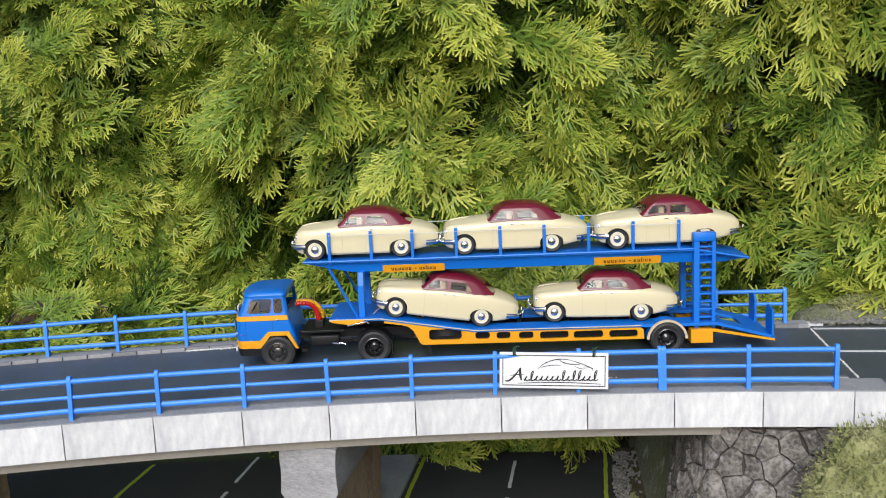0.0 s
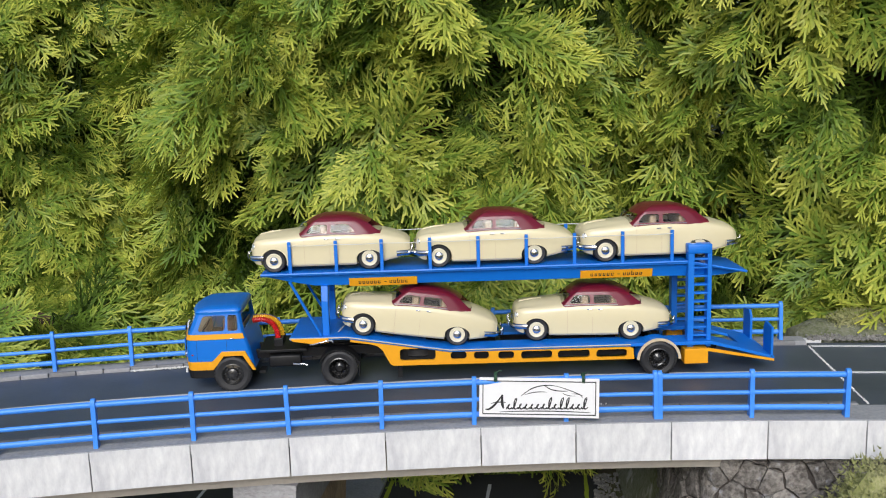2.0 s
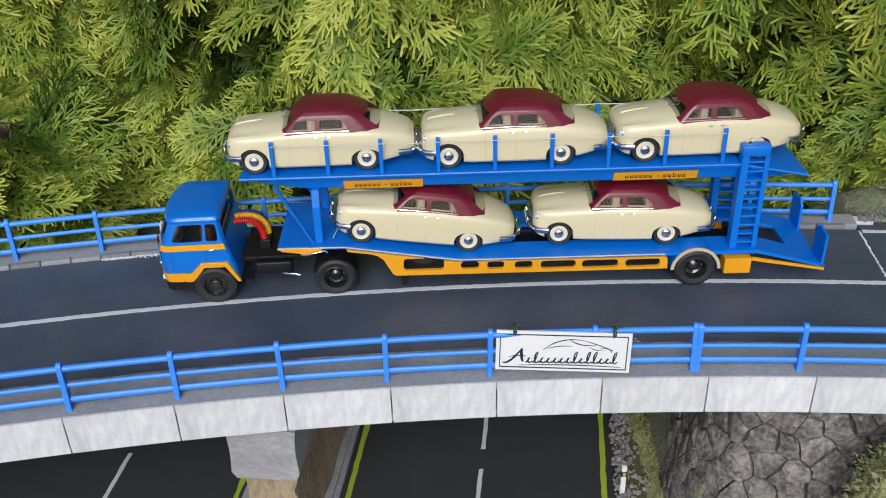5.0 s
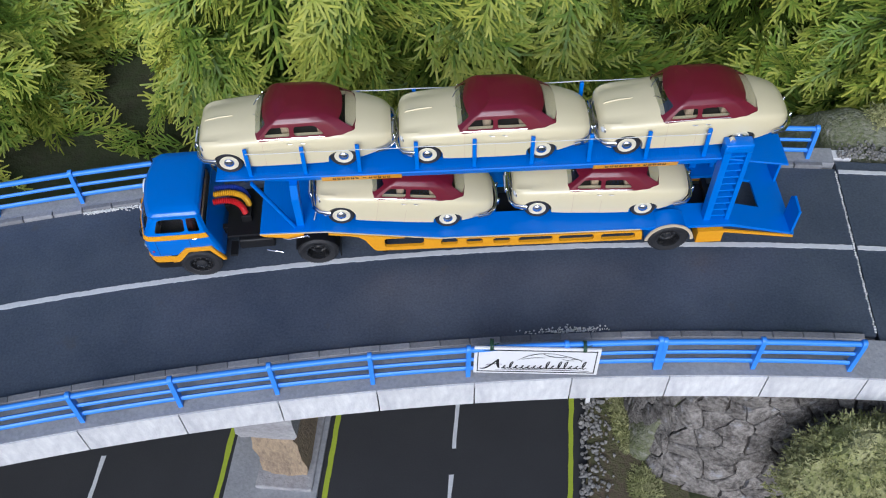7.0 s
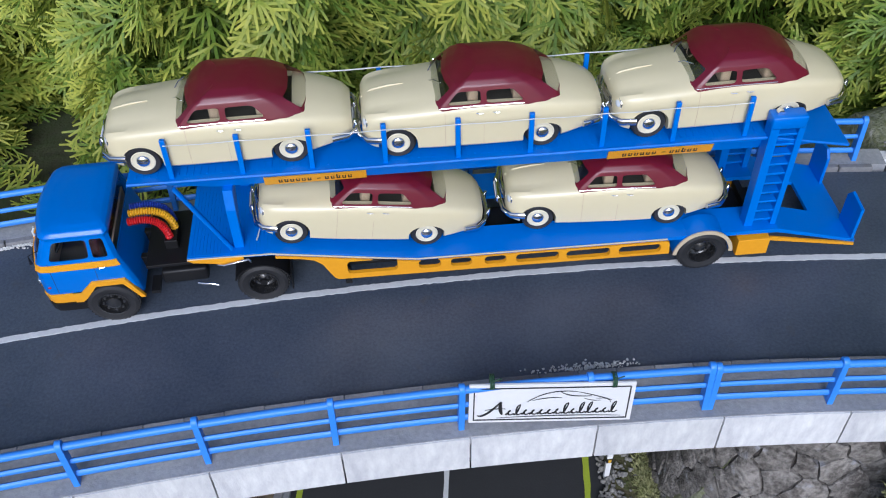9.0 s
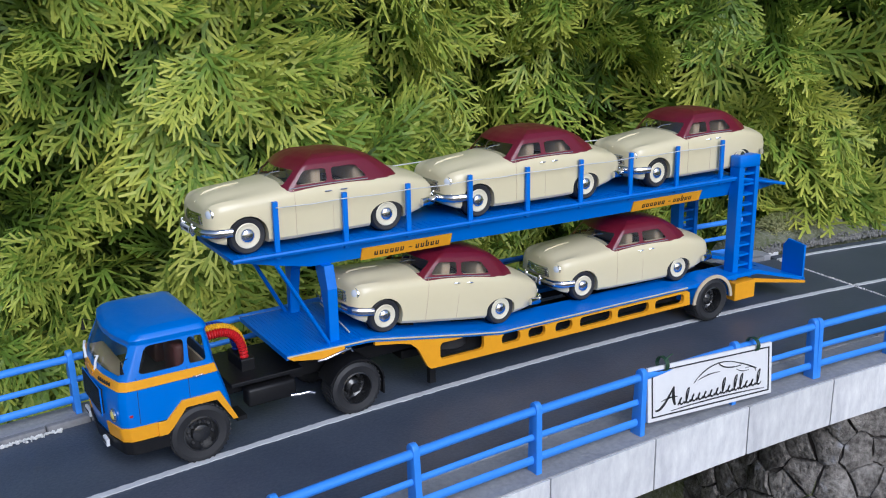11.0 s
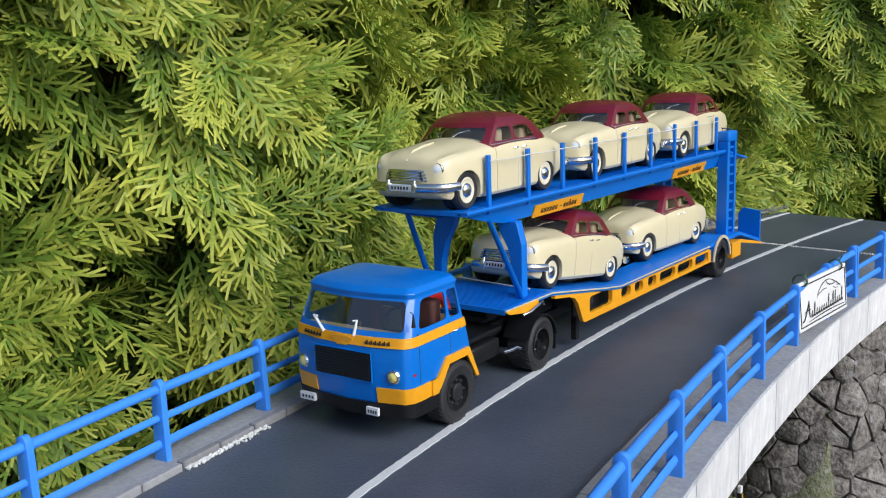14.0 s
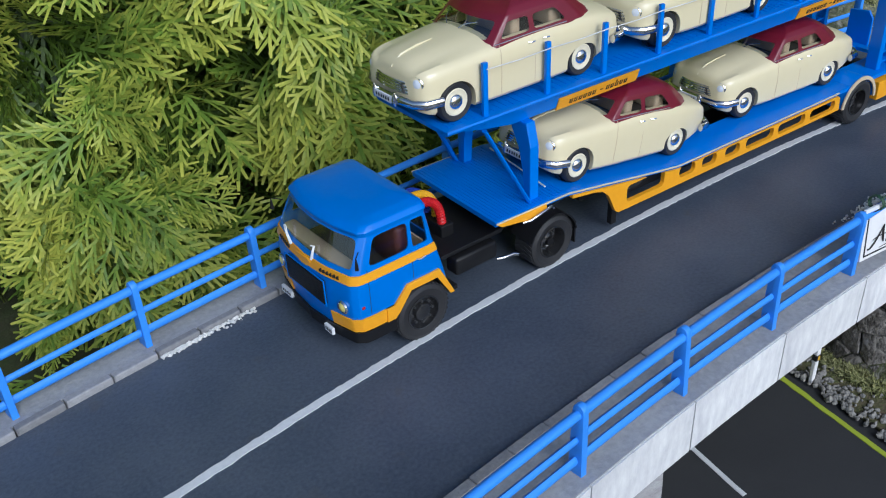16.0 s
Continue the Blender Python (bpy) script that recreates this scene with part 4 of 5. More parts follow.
def build_car():
    car = thing("saloon_car", "cream model saloon with maroon roof on the upper deck", "toy car", "cars on the trailer")
    X = (-0.0146, -0.0132, -0.0098, -0.004, 0.004, 0.011, 0.018, 0.030, 0.045, 0.058, 0.068, 0.077, 0.0845, 0.0878)
    W = (0.0128, 0.0156, 0.0177, 0.0186, 0.0190, 0.0193, 0.0195, 0.0196, 0.0196, 0.0192, 0.0184, 0.0168, 0.0142, 0.0114)
    TOP = (0.0186, 0.0210, 0.0229, 0.0241, 0.0250, 0.0257, 0.0262, 0.0260, 0.0258, 0.0258, 0.0251, 0.0231, 0.0202, 0.0174)
    BELT = (0.0172, 0.0192, 0.0205, 0.0212, 0.0218, 0.0224, 0.0230, 0.0236, 0.0236, 0.0232, 0.0220, 0.0201, 0.0178, 0.0156)
    BOT = (0.0082, 0.0064, 0.0050, 0.0042, 0.0038, 0.0035, 0.0034, 0.0034, 0.0034, 0.0036, 0.0044, 0.0060, 0.0076, 0.0088)
    bm = bmesh.new()
    rings = []
    N = 56
    for i in range(N + 1):
        f = i / N
        x = X[0] + (X[-1] - X[0]) * (f - 0.09 * math.sin(2 * math.pi * f))
        w, top, belt, bot = (smooth_table(X, t, x) for t in (W, TOP, BELT, BOT))
        dip = max(0.0, 1 - max(0, x + 0.006) / 0.022) if x < 0.016 else 0.0
        half = [(0, bot), (0.82 * w, bot), (0.93 * w, bot + 0.0003), (0.985 * w, bot + 0.0016), (w, bot + 0.45 * (belt - bot)), (0.998 * w, bot + 0.65 * (belt - bot)), (0.985 * w, belt - 0.0030),
                (0.960 * w, belt - 0.0012), (0.915 * w, belt - 0.0001), (0.84 * w, belt + (top - belt) * (0.22 - 0.10 * dip) + 0.0004 * dip), (0.72 * w, belt + (top - belt) * (0.45 - 0.25 * dip)), (0.56 * w, belt + (top - belt) * (0.72 - 0.22 * dip)), (0.40 * w, belt + (top - belt) * 0.88),
                (0.20 * w, belt + (top - belt) * 0.975), (0, top)]
        ring = [bm.verts.new((x, -y, z)) for y, z in half] + [bm.verts.new((x, y, z)) for y, z in half[-2:0:-1]]
        rings.append(ring)
    for a, b in zip(rings, rings[1:]):
        n = len(a)
        for k in range(n):
            bm.faces.new((a[k], a[(k + 1) % n], b[(k + 1) % n], b[k]))
    bm.faces.new(rings[0])
    bm.faces.new(rings[-1][::-1])
    body = part("body", bm, CREAM, car, "cream painted body")
    bm = bmesh.new()
    for x, rise in ((0.0, 0.0080), (0.0615, 0.0056)):
        for s in (1, -1):
            arch = [(x + 0.0083 * math.cos(math.pi * k / 18), 0.0074 + rise * math.sin(math.pi * k / 18)) for k in range(19)]
            add_prism(bm, arch + [(x - 0.0083, -0.004), (x + 0.0083, -0.004)], "y", 0.0115 * s, 0.030 * s)
    add_prism(bm, [(0.0190, 0.0206), (0.0640, 0.0206), (0.0640, 0.040), (0.0190, 0.040)], "y", -0.0152, 0.0152)
    bmesh.ops.recalc_face_normals(bm, faces=bm.faces)
    cut = part("cut", bm, CREAM)
    carve(body, cut)
    for x in (0.0, 0.0615):
        for s in (1, -1):
            part("wheel_well", lathe([(0.0001, 0.0118 * s), (0.0079, 0.0118 * s), (0.0079, 0.0150 * s)], "y", 24, (x, 0, 0.0074)), BLACK, car, "black wheel well", smooth=40)
    # greenhouse
    def ring(z, w, xf, xs, xr):
        """Half outline: front pane, side posts at xs, rear pane."""
        return [(xf - 0.0005, 0, z), (xf + 0.0004, 0.45 * w, z), (xf + 0.0021, 0.82 * w, z), (xs[0] + 0.0008, 0.97 * w, z), (xs[1], w, z), (xs[2], w, z), (xs[3], w, z), (xs[4], w * 0.99, z), (xs[5], 0.93 * w, z),
                (xr - 0.0022, 0.76 * w, z), (xr - 0.0004, 0.42 * w, z), (xr, 0, z)]
    R = [ring(0.0215, 0.0186, 0.0118, (0.0155, 0.0184, 0.0350, 0.0374, 0.0560, 0.0635), 0.0728),
         ring(0.0237, 0.0181, 0.0140, (0.0174, 0.0202, 0.0350, 0.0374, 0.0542, 0.0618), 0.0706),
         ring(0.0247, 0.0178, 0.0150, (0.0180, 0.0210, 0.0350, 0.0374, 0.0532, 0.0610), 0.0700),
         ring(0.0300, 0.0163, 0.0206, (0.0230, 0.0254, 0.0350, 0.0374, 0.0484, 0.0560), 0.0630),
         ring(0.0318, 0.0157, 0.0226, (0.0250, 0.0270, 0.0352, 0.0374, 0.0470, 0.0535), 0.0598),
         ring(0.0338, 0.0138, 0.0262, (0.0280, 0.0295, 0.0355, 0.0374, 0.0450, 0.0500), 0.0550),
         ring(0.0350, 0.0105, 0.0300, (0.0312, 0.0322, 0.0357, 0.0374, 0.0425, 0.0460), 0.0500),
         ring(0.0356, 0.0058, 0.0330, (0.0332, 0.0346, 0.0360, 0.0374, 0.0405, 0.0425), 0.0450),
         ]
    R.append([(0.038 + (p[0] - 0.038) * 0.5, 0, 0.03565) for p in R[-1]])
    wind = [(2, 0), (2, 1)]
    rear = [(2, 9), (2, 10)]
    s1, s2 = [(2, 4)], [(2, 6)]
    shell(R, wind + rear + s1 + s2, "roof", MAROON, [("windscreen", wind, (1, -1)), ("rear_window", rear, (1, -1)), ("side_window", s1, (1,)), ("side_window", s1, (-1,)), ("side_window", s2, (1,)), ("side_window", s2, (-1,))], car, None, tight=0.27)
    car_parts = {o.name.split(".")[0]: o for o in car.children}
    car_parts["roof"]["label"] = "maroon painted roof"
    # cabin
    part("cabin_floor", box(0.017, 0.064, -0.0150, 0.0150, 0.0205, 0.0215), CABIN_DARK, car)
    part("seat", box(0.0300, 0.0345, -0.0135, 0.0135, 0.0215, 0.0292, bevel=0.0012), SEAT, car, "tan bench seat", smooth=50)
    part("seat", box(0.0490, 0.0550, -0.0135, 0.0135, 0.0215, 0.0285, bevel=0.0012), SEAT, car, "tan bench seat", smooth=50)
    part("steering_wheel", tube([(0.0232 + 0.0012 * math.sin(a), 0.0070 + 0.0030 * math.cos(a), 0.0262 + 0.0028 * math.sin(a)) for a in (6.2832 * k / 16 for k in range(17))], 0.0003, 6), SEAT, car, "pale steering wheel", smooth=60)
    part("dashboard", prism([(0.0185, 0.0225), (0.0215, 0.0225), (0.0212, 0.0250), (0.0195, 0.0252)], "y", -0.0150, 0.0150), CABIN_DARK, car, "dark dashboard")
    # chrome
    for nm, pts in (("front_bumper", [(-0.0062, 0.0190), (-0.0125, 0.0180), (-0.0157, 0.0145), (-0.0169, 0.0070), (-0.0172, 0.0)]), ("rear_bumper", [(0.0790, 0.0178), (0.0855, 0.0164), (0.0893, 0.0120), (0.0911, 0.0055), (0.0915, 0.0)])):
        full = [(x, -y, 0.0100) for x, y in pts] + [(x, y, 0.0100) for x, y in pts[-2::-1]]
        bar = part(nm, tube(full, 0.0011, 10, flat=1.6), CHROME, car, "chrome bumper", smooth=60)
        xo = pts[-1][0] + (-0.0006 if "front" in nm else 0.0006)
        for y in (-0.0062, 0.0062):
            part("overrider", tube([(xo, y, 0.0078), (xo - 0.0003, y, 0.0100), (xo, y, 0.0128)], [0.0006, 0.0011, 0.0006], 8), CHROME, bar, smooth=60)
    part("number_plate", box(-0.0188, -0.0182, -0.0050, 0.0050, 0.0086, 0.0112, bevel=0.0001), PLATE_WHITE, car, "white number plate with dark bars")
    bm = bmesh.new()
    for k in range(6):
        y = -0.0036 + 0.0015 * k - (0.0002 if k > 2 else 0)
        add_box(bm, -0.01895, -0.01875, y - 0.00032, y + 0.00032, 0.0093, 0.0105)
    part("plate_bars", bm, INK, [o for o in car.children if o.name.startswith("number_plate")][0])
    part("rear_plate", box(0.0868, 0.0876, -0.0042, 0.0042, 0.0122, 0.0146), PLATE_WHITE, car, "white rear plate")
    for s in (1, -1):
        lamp = part("headlight", lathe([(0.0024, 0.0014), (0.0032, 0.0004), (0.0032, -0.0006), (0.0028, -0.0012), (0.0024, -0.0012)], "x", 20), CHROME, car, "round headlight in a chrome ring", smooth=50,
                    loc=Matrix.Translation((-0.0122, 0.0130 * s, 0.0165)) @ Matrix.Rotation(0.20 * -s, 4, "Z"))
        part("lens", lathe([(0.0026, -0.0010), (0.0018, -0.0017), (0.0009, -0.0020), (0.00005, -0.0021)], "x", 18), LENS, lamp, smooth=60)
        part("tail_lamp", lathe([(0.0009, 0.0), (0.0009, 0.0010), (0.0005, 0.0014), (0.00005, 0.0015)], "x", 12), RED, car, "small red tail lamp", smooth=50, loc=Matrix.Translation((0.0826, 0.0122 * s, 0.0146)))
        for x in (0.0330, 0.0400):
            part("door_handle", tube([(x, 0.0195 * s, 0.0212), (x + 0.0010, 0.0201 * s, 0.0213), (x + 0.0026, 0.0201 * s, 0.0213)], 0.00028, 6), CHROME, car, "tiny chrome handle")
        for x in (0.0200, 0.0363):
            part("door_seam", tube([(x, 0.01940 * s, 0.0052), (x, 0.01965 * s, 0.0140), (x, 0.01925 * s, 0.0208), (x, 0.0183 * s, 0.0232)], 0.00009, 5), SEAT, car, "thin dark door gap")
        part("wiper", tube([(0.0150, 0.0035 * s + 0.002, 0.0266), (0.0166, 0.0055 * s + 0.002, 0.0282), (0.0192, 0.0085 * s + 0.001, 0.0292)], 0.00022, 6), CHROME, car, "chrome wiper")
        for k, x in enumerate((0.0, 0.0615)):
            car_wheel("wheel", x, 0.0161 * s, s, car)
    grille = part("grille", prism([(-0.0085, 0.0126), (0.0085, 0.0126), (0.0076, 0.0155), (-0.0076, 0.0155)], "x", -0.0153, -0.0125), TUBE_GREY, car, "dark grille with chrome bars")
    for k, (w, z) in enumerate(((0.0098, 0.0125), (0.0096, 0.0136), (0.0092, 0.0147), (0.0084, 0.0159))):
        part("grille_bar", tube([(-0.0142, -w, z), (-0.0154, -w * 0.5, z + 0.0002), (-0.0158, 0, z + 0.0003), (-0.0154, w * 0.5, z + 0.0002), (-0.0142, w, z)], 0.00058, 6), CHROME, grille, smooth=60)
    part("bonnet_trim", tube([(-0.0142, 0, 0.0196), (-0.0098, 0, 0.0230), (-0.003, 0, 0.0245), (0.004, 0, 0.0252)], [0.0003, 0.0006, 0.0005, 0.0002], 8), CREAM, car, "raised bonnet ridge", smooth=60)
    for s in (1, -1):
        part("belt_trim", tube([(0.018, 0.0183 * s, 0.0236), (0.035, 0.0185 * s, 0.0241), (0.053, 0.0183 * s, 0.0239)], 0.0002, 5), CHROME, car, "thin chrome belt line")
    return car


def seat_car(x, y, z, pitch=0.0, yaw=0.0):
    return pose(x, y, z, 0, pitch, yaw)


car = build_car()
car.matrix_basis = seat_car(-0.0900, 0.0305, 0.0745, 0, 1.2)
LOWC = "cream model saloon with maroon roof on the lower trailer deck"
copy_thing(car, seat_car(0.0168, 0.0302, 0.0745, 0, 0.2))
c3 = copy_thing(car, seat_car(0.1240, 0.0305, 0.0745, 0.0, 1.6))
tagged(c3, "cream model saloon with maroon roof standing slightly askew on the deck")
c4 = copy_thing(car, seat_car(-0.0354, 0.0258, 0.0318, 8.6, 1.6))
tagged(c4, "cream model saloon with maroon roof tilted on the sloping lower deck")
c5 = copy_thing(car, seat_car(0.0800, 0.0315, 0.0230, 0.5, -2.4))
tagged(c5, LOWC)

# ---- tractor unit: x as in the world, y from its middle ----
TY = 0.0295
CY = 0.0275
tractor = thing("tractor_truck", "bright blue cab-over model truck with yellow bands and black chassis", "toy truck",
                m=Matrix.Translation((-0.0512, CY + 0.0012, 0)) @ Matrix.Rotation(radians(2.3), 4, "Z") @ Matrix.Translation((-0.0488, 0, 0)))
TL = Matrix.Translation((0.10, 0, 0))
CZ = (0.0140, 0.0215, 0.0300, 0.0372, 0.0395, 0.0508, 0.0526, 0.0544, 0.0555, 0.0561)
CF = (-0.1496, -0.1506, -0.1507, -0.1500, -0.1490, -0.1440, -0.1446, -0.1424, -0.1380, -0.1330)
CW = (0.0260, 0.0264, 0.0264, 0.0262, 0.0258, 0.0240, 0.0243, 0.0230, 0.0190, 0.0120)
CR = (-0.1052, -0.1060, -0.1082, -0.1104, -0.1110, -0.1126, -0.1120, -0.1128, -0.1150, -0.1190)


def cab_ring(z, w, xf, xr, side):
    return [(xf - 0.0008, 0, z), (xf + 0.0001, 0.46 * w, z), (xf + 0.0028, 0.91 * w, z), (xf + 0.0052, 0.985 * w, z), (side[0], w, z), (side[1], w, z), (side[2], w, z), (side[3], w, z), (xr - 0.0014, 0.985 * w, z), (xr, 0.90 * w, z), (xr, 0.45 * w, z), (xr, 0, z)]


sides = [(-0.1405, -0.1230, -0.1212, -0.1145)] * 5 + [(-0.1362, -0.1220, -0.1208, -0.1150)] * 2 + [(-0.1352, -0.1222, -0.1209, -0.1158), (-0.1325, -0.1226, -0.1212, -0.1172), (-0.1268, -0.1235, -0.1222, -0.1205)]
CABR = []
for i, z in enumerate(CZ):
    CABR.append(cab_ring(z, CW[i], CF[i], CR[i], sides[i]))
# tight loops round the window band keep its edges crisp
def between(a, b, f):
    return [tuple(p + (q - p) * f for p, q in zip(u, v)) for u, v in zip(a, b)]


low_part, band, top_part = CABR[:5], [between(CABR[4], CABR[5], 0.06), between(CABR[4], CABR[5], 0.94)], CABR[5:]
RINGS = low_part + band + top_part
RINGS.append([(-0.126 + (p[0] + 0.126) * 0.45, 0, 0.0561) for p in RINGS[-1]])
row = 5
wind = [(row, 0), (row, 1)]
doorw, quart = [(row, 4)], [(row, 6)]
backw = [(row, 9), (row, 10)]
cab = shell(RINGS, wind + doorw + quart + backw, "cab", BLUE, [("windscreen", wind, (1, -1)), ("door_window", doorw, (1,)), ("door_window", doorw, (-1,)), ("quarter_window", quart, (1,)), ("quarter_window", quart, (-1,)), ("rear_window", backw, (1, -1))], tractor, TL, tight=0.25)
cab["label"] = "glossy blue cab shell with rounded roof"
# bake the rounding, close the floor, and open the wheel arches
dg = bpy.context.evaluated_depsgraph_get()
me = bpy.data.meshes.new_from_object(cab.evaluated_get(dg))
cab.modifiers.clear()
cab.data = me
bm = bmesh.new()
bm.from_mesh(me)
ARCH = [(-0.1330, 0.0168), (-0.1250, 0.0255), (-0.1114, 0.0255), (-0.1052, 0.0140)]
for (xa, za), (xb, zb) in zip(ARCH, ARCH[1:]):
    bmesh.ops.bisect_plane(bm, geom=bm.verts[:] + bm.edges[:] + bm.faces[:], plane_co=(xa, 0, za), plane_no=(za - zb, 0, xb - xa))
gone = []
for f in bm.faces:
    c = f.calc_center_median()
    if abs(c.y) > 0.012 and all((c.x - xa) * (za - zb) + (c.z - za) * (xb - xa) < 0 for (xa, za), (xb, zb) in zip(ARCH, ARCH[1:])):
        gone.append(f)
bmesh.ops.delete(bm, geom=gone, context="FACES")
for f in bm.faces:
    f.smooth = True
for e in bm.edges:
    e.smooth = len(e.link_faces) == 2 and e.calc_face_angle(0) < radians(40)
bm.to_mesh(me)
bm.free()
sol = cab.modifiers.new("thick", "SOLIDIFY")
sol.thickness, sol.offset = 0.0006, -1


def outline(z):
    """Half outline of the cab at a height, front middle to rear middle."""
    k = min(max(int(np.searchsorted(CZ, z)) - 1, 0), len(CZ) - 2)
    f = (z - CZ[k]) / (CZ[k + 1] - CZ[k])
    return between(CABR[k], CABR[k + 1], f)


def girdle(z0, z1, a, b, out, name, mtl, label, both=True, fine=4):
    """A band that wraps the cab between two heights; a, b: first and last outline point, as fractions."""
    for s in (1, -1):
        bm = bmesh.new()
        rows = []
        n = max(2, int((b - a) * fine))
        for i in range(n + 1):
            t = a + (b - a) * i / n
            col = []
            for z, o in ((z0, 0.0), (z0, out), (z1, out), (z1, 0.0)):
                ol = outline(z)
                def P(u):
                    u = min(max(u, 0), len(ol) - 1.0001)
                    k, f = int(u), u - int(u)
                    return Vector(ol[k]).lerp(Vector(ol[k + 1]), f)
                p, q = P(t), P(t + 0.2)
                if t < 0.05:
                    p.x -= 0.0001
                d = (q - P(t - 0.2)).normalized() if t > 0.21 else Vector((0, 1, 0))
                nrm = Vector((-d.y, d.x, 0))
                c = p + nrm * o
                if t == 0:
                    c.y = 0
                col.append(bm.verts.new((c.x, c.y * s, c.z)))
            rows.append(col)
        for u, v in zip(rows, rows[1:]):
            for k in range(4):
                bm.faces.new((u[k], u[(k + 1) % 4], v[(k + 1) % 4], v[k]))
        bm.faces.new(rows[0])
        bm.faces.new(rows[-1][::-1])
        part(name, bm, mtl, tractor, label, smooth=45, loc=TL)


girdle(0.0350, 0.0384, 0.0, 8.1, 0.00045, "waist_band", YELLOW, "yellow band round the cab waist", fine=5)
girdle(0.0150, 0.0206, 1.15, 4.55, 0.0005, "corner_band", YELLOW, "yellow band on the lower cab corner", fine=6)
girdle(0.0098, 0.0148, 0.0, 4.6, 0.0009, "bumper", BLACK, "black front bumper", fine=5)
for s in (1, -1):
    outer = [(-0.1352, 0.0206), (-0.1316, 0.0206), (-0.1256, 0.0268), (-0.1108, 0.0268), (-0.1044, 0.0140)]
    inner = [(-0.1064, 0.0140), (-0.1122, 0.0241), (-0.1243, 0.0241), (-0.1296, 0.0172), (-0.1318, 0.0150), (-0.1352, 0.0150)]
    part("arch_band", prism(outer + inner, "y", 0.0254 * s, 0.0274 * s, bevel=0.0002), YELLOW, tractor, "yellow band over the wheel arch", loc=TL)
    part("arch_lip", prism([(-0.1300, 0.0172), (-0.1243, 0.0243), (-0.1120, 0.0243), (-0.1062, 0.0142), (-0.1070, 0.0142), (-0.1125, 0.0236), (-0.1238, 0.0236), (-0.1292, 0.0168)], "y", 0.019 * s, 0.0266 * s), BLACK, tractor, "black inner arch", loc=TL)
    lamp = part("headlight", lathe([(0.0023, 0.0005), (0.0026, -0.0003), (0.0022, -0.0009), (0.0019, -0.0009)], "x", 20), CHROME, tractor, "round headlight in a chrome ring", smooth=50, loc=TL @ Matrix.Translation((-0.1488, 0.0205 * s, 0.0250)) @ Matrix.Rotation(-0.12 * s, 4, "Z"))
    part("lens", lathe([(0.0018, -0.0008), (0.0012, -0.0012), (0.00005, -0.0014)], "x", 16), AMBER_LENS, lamp, "yellow-tinted lens", smooth=60)
    part("side_marker", box(-0.1448, -0.1436, 0.0259 * s - 0.0006, 0.0259 * s + 0.0006, 0.0248, 0.0256), RED, tractor, "small red marker lamp", loc=TL)
    part("wiper", tube([(-0.1503, 0.0068 * s + 0.002, 0.0380), (-0.1500, 0.0088 * s + 0.003, 0.0415), (-0.1490, 0.0100 * s + 0.0045, 0.0432), (-0.1496, 0.0082 * s + 0.0040, 0.0430)], [0.0006, 0.0005, 0.0005, 0.0004], 6), PLATE_WHITE, tractor, "pale wiper arm", smooth=60, loc=TL)
    part("door_handle", tube([(-0.1205, 0.0265 * s, 0.0352), (-0.1195, 0.0275 * s, 0.0353), (-0.1170, 0.0274 * s, 0.0356)], 0.0003, 6), CHROME, tractor, "chrome door handle", loc=TL)
    for x in (-0.1412, -0.1222):
        part("door_seam", tube([(x, 0.0264 * s, 0.0270 if x > -0.13 else 0.0215), (x, 0.02645 * s, 0.0310), (x, 0.0262 * s, 0.0372), (x, 0.0258 * s, 0.0394)], 0.00010, 5), CABIN_DARK, tractor, "thin dark door gap", loc=TL)
    part("mirror", tube([(-0.1430, 0.0246 * s, 0.0470), (-0.1462, 0.0280 * s, 0.0475), (-0.1462, 0.0280 * s, 0.0430)], [0.0002, 0.0002, 0.0008], 6), BLACK, tractor, "thin black mirror arm", loc=TL)
g = part("grille", box(-0.1517, -0.1488, -0.0125, 0.0125, 0.0228, 0.0326, bevel=0.0004), BLACK, tractor, "black mesh radiator grille", loc=TL)
for k in range(9):
    part("grille_slat", box(-0.15185, -0.15155, -0.0119, 0.0119, 0.02365 + 0.00102 * k, 0.02405 + 0.00102 * k), BLACK, g)
part("grille_frame", tube([(-0.1513, -0.0130, 0.0224), (-0.1513, 0.0130, 0.0224), (-0.1513, 0.0130, 0.0330), (-0.1513, -0.0130, 0.0330), (-0.1513, -0.0130, 0.0224)], 0.0003, 6), BLUE, tractor, "raised blue grille frame", loc=TL)
part("nose_emblem", prism([(-0.0050, 0.0372), (-0.0022, 0.0345), (0.0022, 0.0345), (0.0050, 0.0372), (0.0030, 0.0378), (-0.0030, 0.0378)], "x", -0.1513, -0.1504), YELLOW, tractor, "yellow winged nose plate", loc=TL)


def word_bars(bm, x, z, height, pitch, heights, place):
    """Plain upright bars, one for each letter of a word that is not spelled out."""
    for h in heights:
        if h:
            place(bm, x, x + pitch * 0.22, z, z + height * h)
            place(bm, x + pitch * 0.45, x + pitch * 0.64, z, z + height * min(h, 0.62))
            place(bm, x + pitch * 0.22, x + pitch * 0.45, z, z + height * 0.14)
        x += pitch


def on_front(bm, a, b, z0, z1):
    c = (a + b) / 2
    x = -0.1512 + 0.0032 * (abs(c) / 0.022) ** 2 - 0.0002
    add_box(bm, x - 0.0002, x + 0.0002, a, b, z0, z1)


